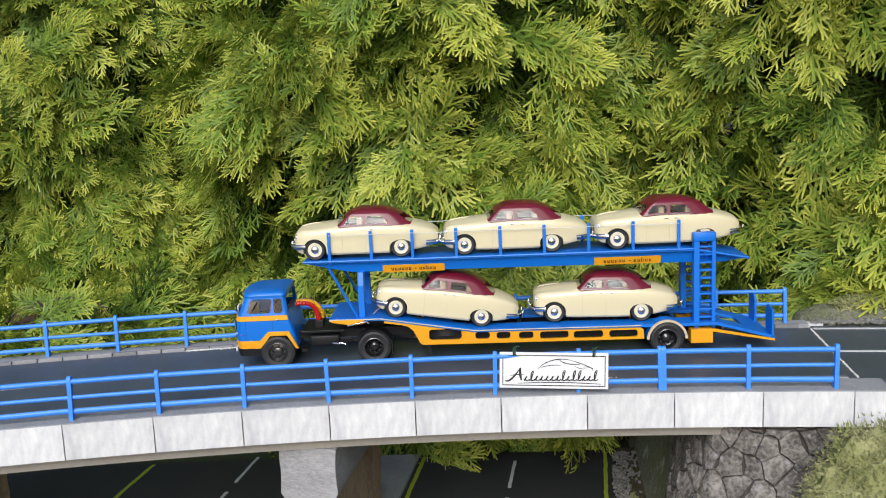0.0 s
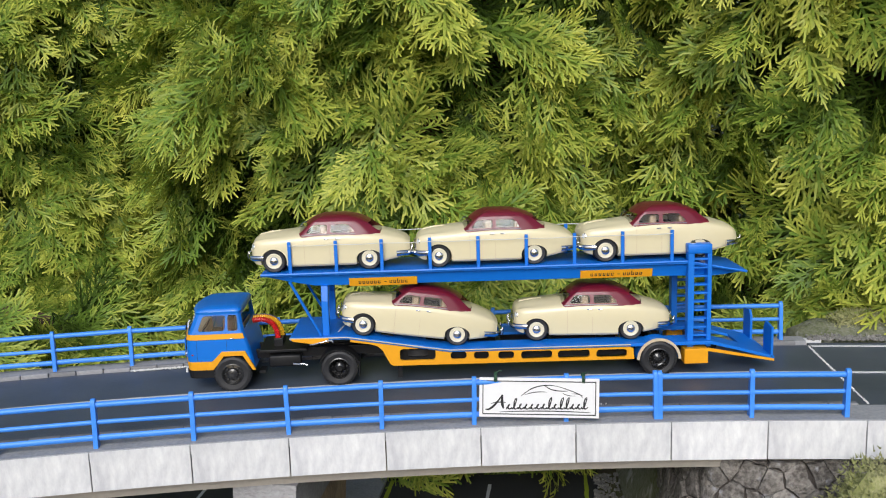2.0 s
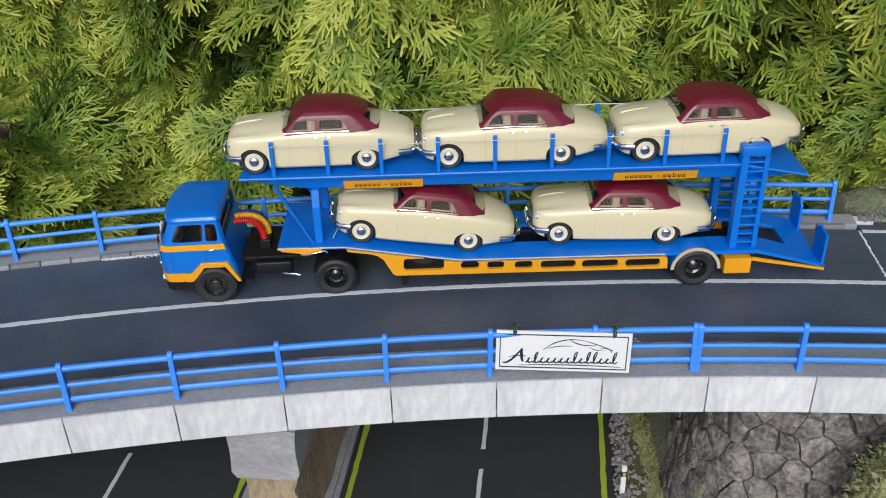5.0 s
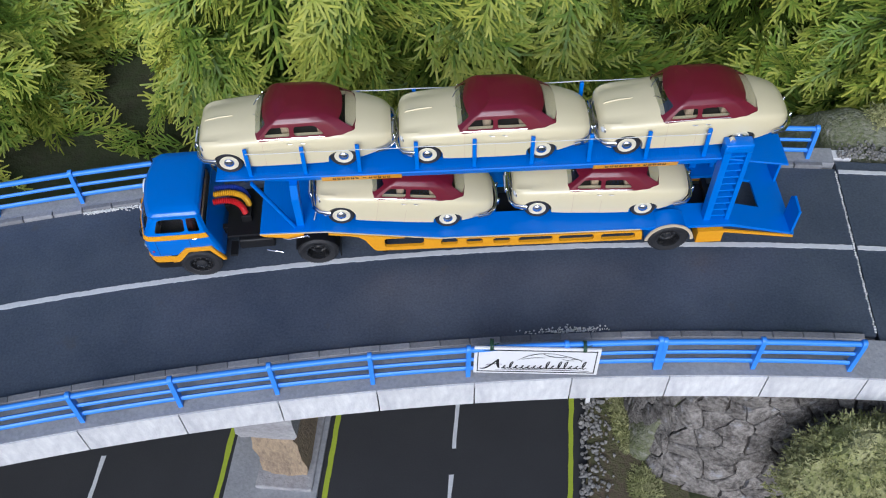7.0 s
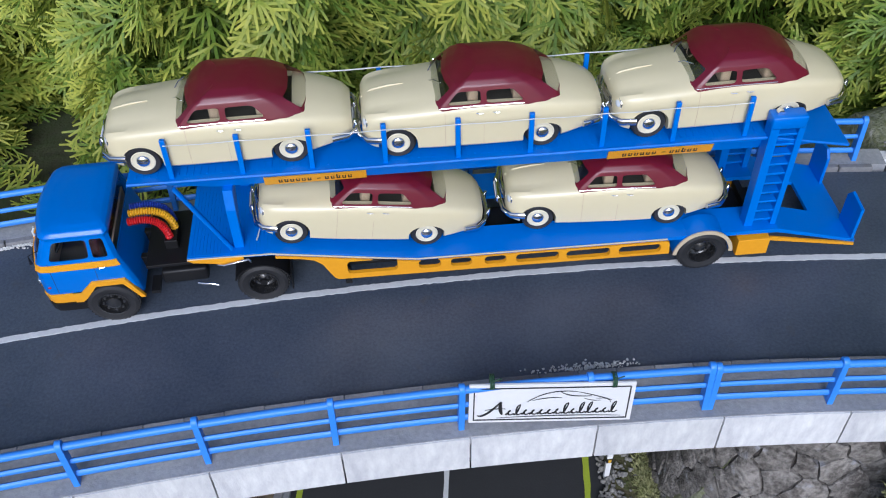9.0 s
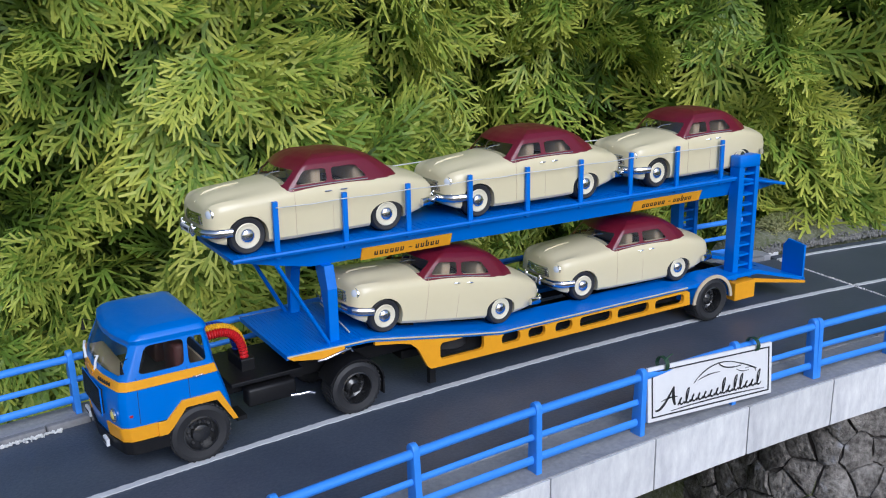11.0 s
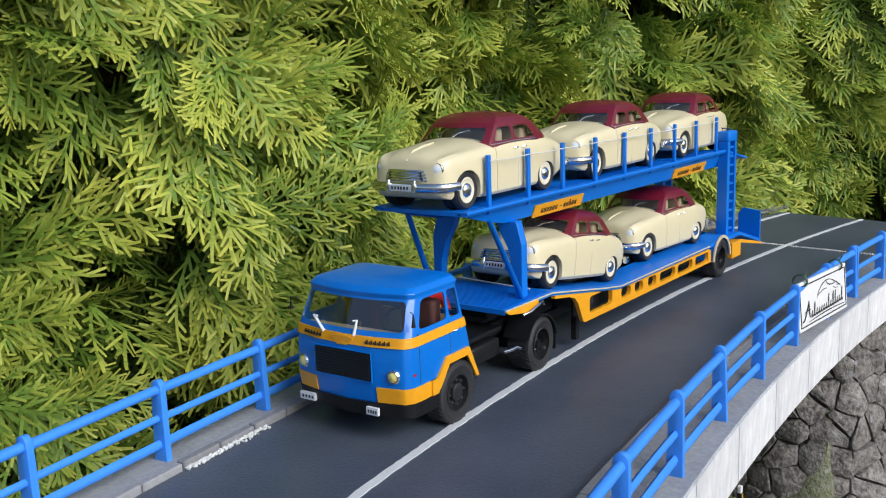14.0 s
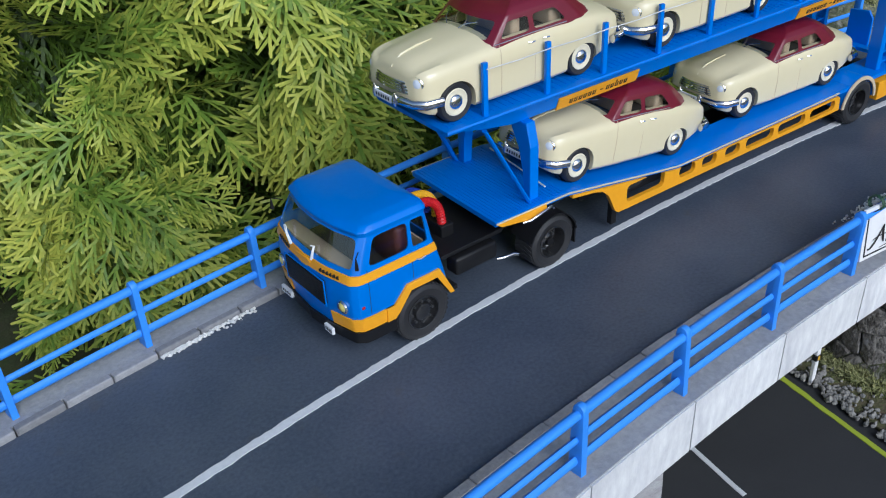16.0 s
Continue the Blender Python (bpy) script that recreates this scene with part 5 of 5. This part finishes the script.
for y0 in (-0.0195, 0.0100):
    bm = bmesh.new()
    word_bars(bm, y0, 0.0360, 0.0014, 0.00165, (1, 1, 1, 1, 1, 1), on_front)
    part("word_bars", bm, INK, tractor, "dark lettering bars on the yellow band", loc=TL)
for y, w in ((-0.0125, 0.0026), (0.0185, 0.0036)):
    PL = TL @ Matrix.Translation((0.0028 * (abs(y) / 0.022) ** 2, 0, 0))
    p = part("number_plate", box(-0.1525, -0.1513, y - w, y + w, 0.0106, 0.0134, bevel=0.0001), PLATE_WHITE, tractor, "white number plate with dark bars", loc=PL)
    bm = bmesh.new()
    for k in range(4):
        add_box(bm, -0.1527, -0.1525, y - w * 0.8 + k * w * 0.42, y - w * 0.8 + k * w * 0.42 + w * 0.20, 0.0114, 0.0125)
    part("plate_bars", bm, TUBE_GREY, p)
# cabin inside
part("cabin_floor", box(-0.147, -0.113, -0.0245, 0.0245, 0.0290, 0.0302), CABIN_DARK, tractor, loc=TL)
for y in (-0.0135, 0.0135):
    seat = part("seat", box(-0.1250, -0.1190, y - 0.0075, y + 0.0075, 0.0302, 0.0465, bevel=0.0015), CAB_SEAT, tractor, "dark red-brown cab seat", smooth=50, loc=TL)
part("rear_trim", box(-0.1150, -0.1142, -0.0225, 0.0225, 0.0302, 0.039), SEAT, tractor, "tan rear wall lining", loc=TL)
part("dashboard", box(-0.1465, -0.1400, -0.0235, 0.0235, 0.0302, 0.0385, bevel=0.001), SEAT, tractor, "tan dashboard", loc=TL)
part("steering_wheel", tube([(-0.1370 + 0.0025 * math.sin(a), -0.0135 + 0.0055 * math.cos(a), 0.0412 + 0.0042 * math.sin(a)) for a in (6.2832 * k / 18 for k in range(19))], 0.0005, 6), BLACK, tractor, smooth=60, loc=TL)

# chassis
for y in (-0.0085, 0.0085):
    part("frame_rail", box(-0.142, -0.012, y - 0.0015, y + 0.0015, 0.0165, 0.0225, bevel=0.0003), BLACK, tractor, "black chassis rail", loc=TL)
for x in (-0.100, -0.084, -0.066, -0.036, -0.014):
    part("cross_member", box(x - 0.0012, x + 0.0012, -0.0085, 0.0085, 0.0175, 0.0215), BLACK, tractor, loc=TL)
part("deck_plate", box(-0.1030, -0.0720, -0.0180, 0.0180, 0.0222, 0.0240, bevel=0.0003), BLACK, tractor, "black frame cover", loc=TL)
for s in (1, -1):
    tank = part("fuel_tank", box(-0.0970, -0.0760, (0.0125 if s > 0 else -0.0195), (0.0195 if s > 0 else -0.0125), 0.0128, 0.0205, bevel=0.0012), BLACK, tractor, "black side tank", smooth=50, loc=TL)
    part("step", box(-0.1030, -0.0990, 0.0170 * s - 0.005, 0.0170 * s + 0.005, 0.0100, 0.0118), BLACK, tractor, loc=TL)
    bm = bmesh.new()
    n = 14
    rows = []
    for i in range(n + 1):
        a = radians(8 + 150 * i / n)
        rows.append([bm.verts.new((-0.0512 + r * math.cos(a), y * s, 0.0112 + r * math.sin(a))) for r, y in ((0.0128, 0.0135), (0.0128, 0.0258), (0.0134, 0.0258), (0.0134, 0.0135))])
    for u, v in zip(rows, rows[1:]):
        for k in range(4):
            bm.faces.new((u[k], u[(k + 1) % 4], v[(k + 1) % 4], v[k]))
    bm.faces.new(rows[0])
    bm.faces.new(rows[-1][::-1])
    part("mudguard", bm, BLACK, tractor, "black rear mudguard", smooth=40, loc=TL)
    part("mud_flap", box(-0.0385, -0.0378, 0.0140 * s if s > 0 else -0.0250, 0.0250 if s > 0 else -0.0140, 0.0060, 0.0160), BLACK, tractor, loc=TL)
part("exhaust_pipe", tube([(-0.0805, -0.0238, 0.0158), (-0.077, -0.0250, 0.0158), (-0.0735, -0.0258, 0.0162), (-0.0712, -0.0262, 0.0152)], 0.0007, 8), CHROME, tractor, "short chrome pipe", smooth=60, loc=TL)
part("coupling_plate", lathe([(0.0001, 0.0), (0.0105, 0.0), (0.0105, 0.0016), (0.0001, 0.0020)], "z", 24, (-0.050, 0, 0.0232)), BLACK, tractor, "black fifth wheel plate", smooth=40, loc=TL)
part("front_axle", tube([(-0.1195, -0.024, 0.0112), (-0.1195, 0.024, 0.0112)], 0.0016, 8), BLACK, tractor, loc=TL)
part("rear_axle", tube([(-0.0512, -0.024, 0.0112), (-0.0512, 0.0, 0.0112), (-0.0512, 0.024, 0.0112)], [0.0018, 0.0045, 0.0018], 10), BLACK, tractor, smooth=60, loc=TL)


def truck_wheel(x, y, s, parent, loc, dish, width=0.0085):
    h = width / 2
    tyre = part("wheel", lathe([(0.0066, -h * 0.85), (0.0094, -h), (0.0108, -h * 0.86), (0.0112, -h * 0.6), (0.0112, h * 0.6), (0.0108, h * 0.86), (0.0094, h), (0.0066, h * 0.85), (0.0066, -h * 0.85)], "y", 36), RUBBER, parent, "black truck tyre", smooth=35, loc=loc @ Matrix.Translation((x, y, 0.0117)) @ Matrix.Diagonal((1.045, 1, 1.045, 1)))
    o = h * s
    part("rim", lathe([(0.0068, o * 0.92), (0.0062, o * 0.96), (0.0058, o * (0.35 if not dish else 0.0)), (0.0036, o * (0.45 if not dish else -0.3)), (0.0032, o * (0.85 if not dish else 0.25)), (0.0016, o * (1.02 if not dish else 0.5)), (0.00005, o * (1.0 if not dish else 0.55))], "y", 30), RIM_BLACK, tyre, "glossy black steel rim", smooth=35)
    for k in range(8):
        a = 6.2832 * k / 8
        part("wheel_nut", lathe([(0.0005, o * (0.52 if not dish else -0.1)), (0.0005, o * (0.78 if not dish else 0.15)), (0.00005, o * (0.8 if not dish else 0.2))], "y", 6, (0.0044 * math.cos(a), 0, 0.0044 * math.sin(a))), TUBE_GREY, tyre)
    bm = bmesh.new()
    for k in range(36):
        a = 6.2832 * k / 36
        m = Matrix.Rotation(a, 4, "Y")
        for yy in (-h * 0.45, h * 0.45):
            r = bmesh.ops.create_cube(bm, size=1, matrix=m @ Matrix.Translation((0, yy, 0.0112)) @ Matrix.Rotation(0.35 if yy > 0 else -0.35, 4, "Z") @ Matrix.Diagonal((0.0009, h * 0.75, 0.0004, 1)))
    part("tread", bm, RUBBER, tyre)
    return tyre


for s in (1, -1):
    truck_wheel(-0.1195, 0.0236 * s, s, tractor, TL, False)
    truck_wheel(-0.0512, 0.0200 * s, s, tractor, TL, True, width=0.0115)

# coiled air hoses between cab and trailer
for nm, mtl, y0, y1, top, x1 in (("red", RED, -0.0060, -0.0050, 0.0425, -0.0925), ("yellow", HOSE_YELLOW, -0.0010, 0.0010, 0.0430, -0.0905), ("blue", HOSE_BLUE, 0.0045, 0.0062, 0.0420, -0.0915)):
    pts, rr = [], []
    P0, P1, P2, P3 = (Vector(p) for p in ((-0.1080, y0, top - 0.001), (-0.1000, y0, top + 0.0005), (x1, y1, top - 0.001), (x1 + 0.0005, y1, 0.0285)))
    n = 66
    for i in range(n + 1):
        t = i / n
        pts.append((1 - t) ** 3 * P0 + 3 * t * (1 - t) ** 2 * P1 + 3 * t * t * (1 - t) * P2 + t ** 3 * P3)
        rr.append(0.0019 if i % 3 else 0.0013)
    part("air_hose", tube(pts, rr, 9), mtl, tractor, nm + " coiled air hose", smooth=25, loc=TL)
part("hose_stand", box(-0.0945, -0.0885, -0.0080, 0.0080, 0.0235, 0.0290, bevel=0.0005), BLACK, tractor, "black hose stand", loc=TL)

# ---- car transporter trailer ----
trailer = thing("car_transporter_trailer", "two-deck blue model car transporter trailer with yellow pierced side beams", "toy trailer", m=Matrix.Translation((0.07, TY, 0)))
RL = Matrix.Translation((-0.07, 0, 0))


def deck(pts, y0, y1, th=0.0020):
    """A plate that follows a line of (x, z)."""
    return prism(list(pts) + [(x, z - th) for x, z in reversed(pts)], "y", y0, y1, bevel=0.0002)


part("gooseneck_deck", deck([(-0.081, 0.0335), (-0.044, 0.0335), (0.006, 0.0252)], -0.0275, 0.0275), BLUE_MATT, trailer, "blue front deck plate", loc=RL)
bm = bmesh.new()
for k in range(22):
    x = -0.0795 + 0.0016 * k
    add_box(bm, x, x + 0.0005, -0.0262, 0.0262, 0.0335, 0.0337)
tagged(part("deck_rib", bm, BLUE_MATT, trailer, "fine raised ribs on the deck", loc=RL), kind="stuff")
for s in (1, -1):
    a, b = (0.0105, 0.0275) if s > 0 else (-0.0275, -0.0105)
    part("track", deck([(0.006, 0.0252), (0.022, 0.0228), (0.140, 0.0224), (0.192, 0.0222), (0.214, 0.0160)], a, b), BLUE_MATT, trailer, "blue wheel track", loc=RL)
part("tail_plate", deck([(0.214, 0.0160), (0.2325, 0.0108)], -0.0275, 0.0275), BLUE_MATT, trailer, "blue sloping tail plate", loc=RL)
for x in (0.020, 0.055, 0.090, 0.125, 0.158, 0.184):
    part("cross_member", box(x - 0.0015, x + 0.0015, -0.0110, 0.0110, 0.0165, 0.0205), BLACK, trailer, "black cross member", loc=RL)
part("centre_spine", box(-0.020, 0.200, -0.0098, 0.0098, 0.0120, 0.0160, bevel=0.0004), BLACK, trailer, "black centre spine", loc=RL)
part("neck_frame", box(-0.072, -0.015, -0.0130, 0.0130, 0.0258, 0.0300, bevel=0.0004), BLACK, trailer, "black neck frame", loc=RL)
part("landing_leg", box(-0.0125, -0.0095, -0.0220, -0.0195, 0.0030, 0.0140), BLACK, trailer, "black landing leg", loc=RL)
part("landing_leg", box(-0.0125, -0.0095, 0.0195, 0.0220, 0.0030, 0.0140), BLACK, trailer, "black landing leg", loc=RL)

HOLES = [(-0.0105, 0.0125, 0.0200, 0.0078), (0.0222, 0.0326, 0.0184, 0.0050), (0.0372, 0.0470, 0.0180, 0.0050), (0.0530, 0.0632, 0.0176, 0.0050), (0.0678, 0.0880, 0.0172, 0.0052), (0.0916, 0.1123, 0.0168, 0.0052), (0.1165, 0.1365, 0.0165, 0.0052)]
for s in (1, -1):
    prof = [(-0.0420, 0.0312), (0.006, 0.0231), (0.022, 0.0207), (0.1385, 0.0202), (0.1405, 0.0190), (0.1410, 0.0122), (-0.0150, 0.0130), (-0.0168, 0.0142), (-0.0190, 0.0185), (-0.0215, 0.0235), (-0.0250, 0.0266), (-0.0300, 0.0280), (-0.0420, 0.0298)]
    beam = part("side_beam", prism(prof, "y", 0.0262 * s, 0.0282 * s), YELLOW, trailer, "yellow side beam pierced by rounded holes", loc=RL)
    bm = bmesh.new()
    for x0, x1, zc, hh in HOLES:
        r = min(hh / 2, 0.0020)
        pts = []
        for cx, cz, a0 in ((x1 - r, zc + hh / 2 - r, 0), (x0 + r, zc + hh / 2 - r, 90), (x0 + r, zc - hh / 2 + r, 180), (x1 - r, zc - hh / 2 + r, 270)):
            pts += [(cx + r * math.cos(radians(a0 + k * 22.5)) - 0.07, cz + r * math.sin(radians(a0 + k * 22.5))) for k in range(5)]
        add_prism(bm, pts, "y", 0.020 * s, 0.036 * s)
    bmesh.ops.recalc_face_normals(bm, faces=bm.faces)
    cut = part("cut", bm, YELLOW)
    cut.matrix_basis = Matrix.Translation((0.07, TY, 0)) @ RL @ Matrix.Translation((0.07, 0, 0))
    bpy.context.view_layer.update()
    carve(beam, cut)
    # black sheet added behind the beam so that its holes look shaded
    part("inner_web", prism([(-0.012, 0.0225), (0.020, 0.0196), (0.1380, 0.0190), (0.1380, 0.0132), (-0.012, 0.0140)], "y", 0.0195 * s, 0.0203 * s), BLACK, trailer, "black sheet added to keep the beam holes dark", loc=RL)
    part("edge_trim", tube([(-0.081, 0.0280 * s, 0.0330), (-0.044, 0.0280 * s, 0.0328), (0.006, 0.0280 * s, 0.0245), (0.022, 0.0280 * s, 0.0221), (0.139, 0.0280 * s, 0.0217)], 0.0004, 6), TRIM_BEIGE, trailer, "thin pale edge trim", loc=RL)
    part("nose_strip", prism([(-0.081, 0.0328), (-0.0560, 0.0328), (-0.0560, 0.0300), (-0.0640, 0.0290), (-0.0785, 0.0312)], "y", 0.0274 * s, 0.0284 * s), YELLOW, trailer, "yellow strip on the front deck edge", loc=RL)
    part("tail_strip", prism([(0.189, 0.0180), (0.2320, 0.0092), (0.2320, 0.0078), (0.189, 0.0158)], "y", 0.0274 * s, 0.0284 * s), YELLOW, trailer, "yellow strip on the tail edge", loc=RL)
    part("tail_block", box(0.1735, 0.1888, 0.0190 if s > 0 else -0.0292, 0.0292 if s > 0 else -0.0190, 0.0080, 0.0178, bevel=0.0003), YELLOW, trailer, "yellow block behind the wheel", loc=RL)
    # wheel cover
    bm, bm2 = bmesh.new(), bmesh.new()
    for b2, r0, r1, ya, yb in ((bm, 0.0128, 0.0140, 0.0165, 0.0285), (bm2, 0.0126, 0.0144, 0.0284, 0.0292)):
        rows = []
        for i in range(21):
            a = radians(2 + 176 * i / 20)
            rows.append([b2.verts.new((0.157 + r * math.cos(a), y * s, 0.0112 + r * math.sin(a))) for r, y in ((r0, ya), (r0, yb), (r1, yb), (r1, ya))])
        for u, v in zip(rows, rows[1:]):
            for k in range(4):
                b2.faces.new((u[k], u[(k + 1) % 4], v[(k + 1) % 4], v[k]))
        b2.faces.new(rows[0])
        b2.faces.new(rows[-1][::-1])
    cover = part("wheel_cover", bm, BLUE_MATT, trailer, "blue wheel cover", smooth=40, loc=RL)
    part("cover_trim", bm2, TRIM_BEIGE, cover, "pale cover edge", smooth=40)
    truck_wheel(0.157, 0.0236 * s, s, trailer, RL, True, width=0.0105)
    # ladder tower
    tw = part("tower_post", box(0.1765, 0.1805, 0.0175 if s > 0 else -0.0240, 0.0240 if s > 0 else -0.0175, 0.0175, 0.0805, bevel=0.0003), BLUE_MATT, trailer, "blue tower post", loc=RL)
    tb = part("tower_post", box(0.1890, 0.1918, 0.0175 if s > 0 else -0.0240, 0.0240 if s > 0 else -0.0175, 0.0175, 0.0805, bevel=0.0003), BLUE_MATT, trailer, "blue tower post", loc=RL)
    for k in range(10):
        z = 0.0245 + 0.0056 * k
        part("rung", box(0.1804, 0.1892, 0.0185 * s if s > 0 else -0.0232, 0.0232 if s > 0 else -0.0185, z, z + 0.0012, bevel=0.0002), BLUE_MATT, trailer, loc=RL)
    part("tower_head", box(0.1762, 0.1918, 0.0172 if s > 0 else -0.0244, 0.0244 if s > 0 else -0.0172, 0.0792, 0.0856, bevel=0.0008), BLUE_MATT, trailer, "blue tower head", smooth=50, loc=RL)
    part("tower_pulley", lathe([(0.0001, -0.0012), (0.0016, -0.0012), (0.0016, 0.0012), (0.0001, 0.0012)], "y", 14, (0.1800, 0.0208 * s, 0.0862)), CHROME, trailer, "small chrome pulley", smooth=40, loc=RL)
    # front supports
    part("support_post", prism([(0.0230 * s, 0.0335), (0.0192 * s, 0.0335), (0.0186 * s, 0.0450), (0.0165 * s, 0.0545), (0.0120 * s, 0.0610), (0.0105 * s, 0.0655), (0.0205 * s, 0.0655), (0.0230 * s, 0.0560)], "x", -0.0600, -0.0556, bevel=0.0004), BLUE_MATT, trailer, "blue upright with a widened head", loc=RL)
    part("support_brace", tube([(-0.0800, 0.0205 * s, 0.0690), (-0.0610, 0.0235 * s, 0.0335)], 0.0015, 8, flat=0.6), BLUE_MATT, trailer, "slanting blue brace", smooth=50, loc=RL)
    part("lock_lever", tube([(-0.0680, 0.0282 * s, 0.0288), (-0.0650, 0.0296 * s, 0.0295), (-0.0575, 0.0296 * s, 0.0312), (-0.0540, 0.0290 * s, 0.0315), (-0.0530, 0.0290 * s, 0.0300)], 0.0006, 7), CHROME, trailer, "small chrome lever", smooth=60, loc=RL)
    # upper deck skirt, posts, labels
    skirt = [(-0.098, 0.0742), (-0.098, 0.0732), (-0.0800, 0.0686), (-0.0640, 0.0652), (0.165, 0.0640), (0.1965, 0.0632), (0.2140, 0.0655), (0.2150, 0.0668), (0.176, 0.0742)]
    # the side plate slants inwards below the deck
    slant = Matrix(((1, 0, 0, 0), (0, 1, 0.35 * s, -0.35 * s * 0.0742), (0, 0, 1, 0), (0, 0, 0, 1)))
    bm = prism(skirt, "y", 0.0185 * s, 0.0200 * s, bevel=0.0002)
    bmesh.ops.transform(bm, matrix=slant, verts=bm.verts)
    part("upper_skirt", bm, BLUE_MATT, trailer, "slanting blue upper deck side", loc=RL)
    part("deck_lip", tube([(-0.098, 0.0223 * s, 0.0741), (0.176, 0.0223 * s, 0.0741), (0.2150, 0.0223 * s, 0.0664)], 0.0006, 6, flat=1.3), BLUE_MATT, trailer, "blue deck edge lip", loc=RL)
    for x in (-0.0790, -0.0493, -0.0200, 0.0110, 0.0420, 0.0730, 0.1040, 0.1350, 0.1668):
        part("stanchion", box(x - 0.0011, x + 0.0011, 0.0192 * s if s > 0 else -0.0208, 0.0208 if s > 0 else -0.0192, 0.0715, 0.0948, bevel=0.0003), BLUE_MATT, trailer, "blue deck stanchion", loc=RL)
    for x0, x1 in ((-0.0418, 0.0022), (0.1080, 0.1548)):
        bm = box(x0, x1, 0.0200 if s > 0 else -0.0206, 0.0206 if s > 0 else -0.0200, 0.0641, 0.0697, bevel=0.0001)
        bmesh.ops.transform(bm, matrix=slant, verts=bm.verts)
        lab = part("name_label", bm, YELLOW, trailer, "yellow label with a dark lettering row", loc=RL)
        bm = bmesh.new()

        def on_side(b3, a, b, z0, z1):
            add_box(b3, a, b, 0.0205 * s - 0.0003, 0.0205 * s + 0.0003, z0, z1)
        word_bars(bm, x0 + (x1 - x0) * 0.14, 0.0655, 0.0032, (x1 - x0) * 0.0565, (0.62, 0.62, 0.62, 0.62, 0.62, 0.62, 0, 0.0, 0.62, 0.62, 0.95, 0.62, 0.62), on_side)
        add_box(bm, x0 + (x1 - x0) * 0.515, x0 + (x1 - x0) * 0.55, 0.0205 * s - 0.0003, 0.0205 * s + 0.0003, 0.0664, 0.0668)
        bmesh.ops.transform(bm, matrix=slant, verts=bm.verts)
        part("word_bars", bm, INK, lab)
    zc = 0.0925 if s < 0 else 0.0945
    pts = []
    xs = [-0.0790, -0.0493, -0.0200, 0.0110, 0.0420, 0.0730, 0.1040, 0.1350, 0.1668]
    for x0, x1 in zip(xs, xs[1:]):
        pts += [(x0, 0.0212 * s, zc), ((x0 + x1) / 2, 0.0212 * s, zc - 0.0004)]
    pts.append((xs[-1], 0.0212 * s, zc))
    part("cord", tube(pts, 0.00032 if s > 0 else 0.00022, 6), CORD, trailer, "thin white cord along the stanchions", smooth=60, loc=RL)
    # tail flap
    part("tail_flap", prism([(0.0275 * s, 0.0100), (0.0128 * s, 0.0100), (0.0128 * s, 0.0275), (0.0160 * s, 0.0315), (0.0275 * s, 0.0300)], "x", 0.2300, 0.2316, bevel=0.0003), BLUE_MATT, trailer, "upright blue loading flap", loc=RL)
part("upper_deck", deck([(-0.098, 0.0745), (0.176, 0.0745), (0.2150, 0.0672)], -0.0222, 0.0222, 0.0016), BLUE_MATT, trailer, "blue upper deck plate", loc=RL)
bm = bmesh.new()
for k in range(90):
    x = -0.095 + 0.003 * k
    for y0, y1 in ((-0.0190, -0.0105), (0.0105, 0.0190)):
        add_box(bm, x, x + 0.0007, y0, y1, 0.0744, 0.0747)
tagged(part("deck_rib", bm, BLUE_MATT, trailer, "fine raised ribs on the upper deck", loc=RL), kind="stuff")
part("axle", tube([(0.157, -0.024, 0.0112), (0.157, 0.024, 0.0112)], 0.0018, 8), BLACK, trailer, loc=RL)
part("spare_wheel", lathe([(0.0001, -0.0015), (0.0062, -0.0018), (0.0090, -0.0034), (0.0106, -0.0022), (0.0106, 0.0022), (0.0090, 0.0034), (0.0062, 0.0018), (0.0001, 0.0015)], "z", 28, (0.0010, -0.0120, 0.0195)), RUBBER, trailer, "black spare tyre lying flat", smooth=40, loc=RL)
part("front_cord", tube([(-0.0450, 0.0205, 0.0350), (-0.0470, 0.0, 0.0348), (-0.0500, -0.0205, 0.0350)], 0.00035, 6), CORD, trailer, "thin white cord across the front deck", loc=RL)
for s in (1, -1):
    part("chock", prism([(0.1850, 0.0722), (0.1930, 0.0708), (0.1925, 0.0770), (0.1895, 0.0770)], "y", 0.0090 * s, 0.0165 * s), PLATE_WHITE, trailer, "pale wheel chock", loc=RL)
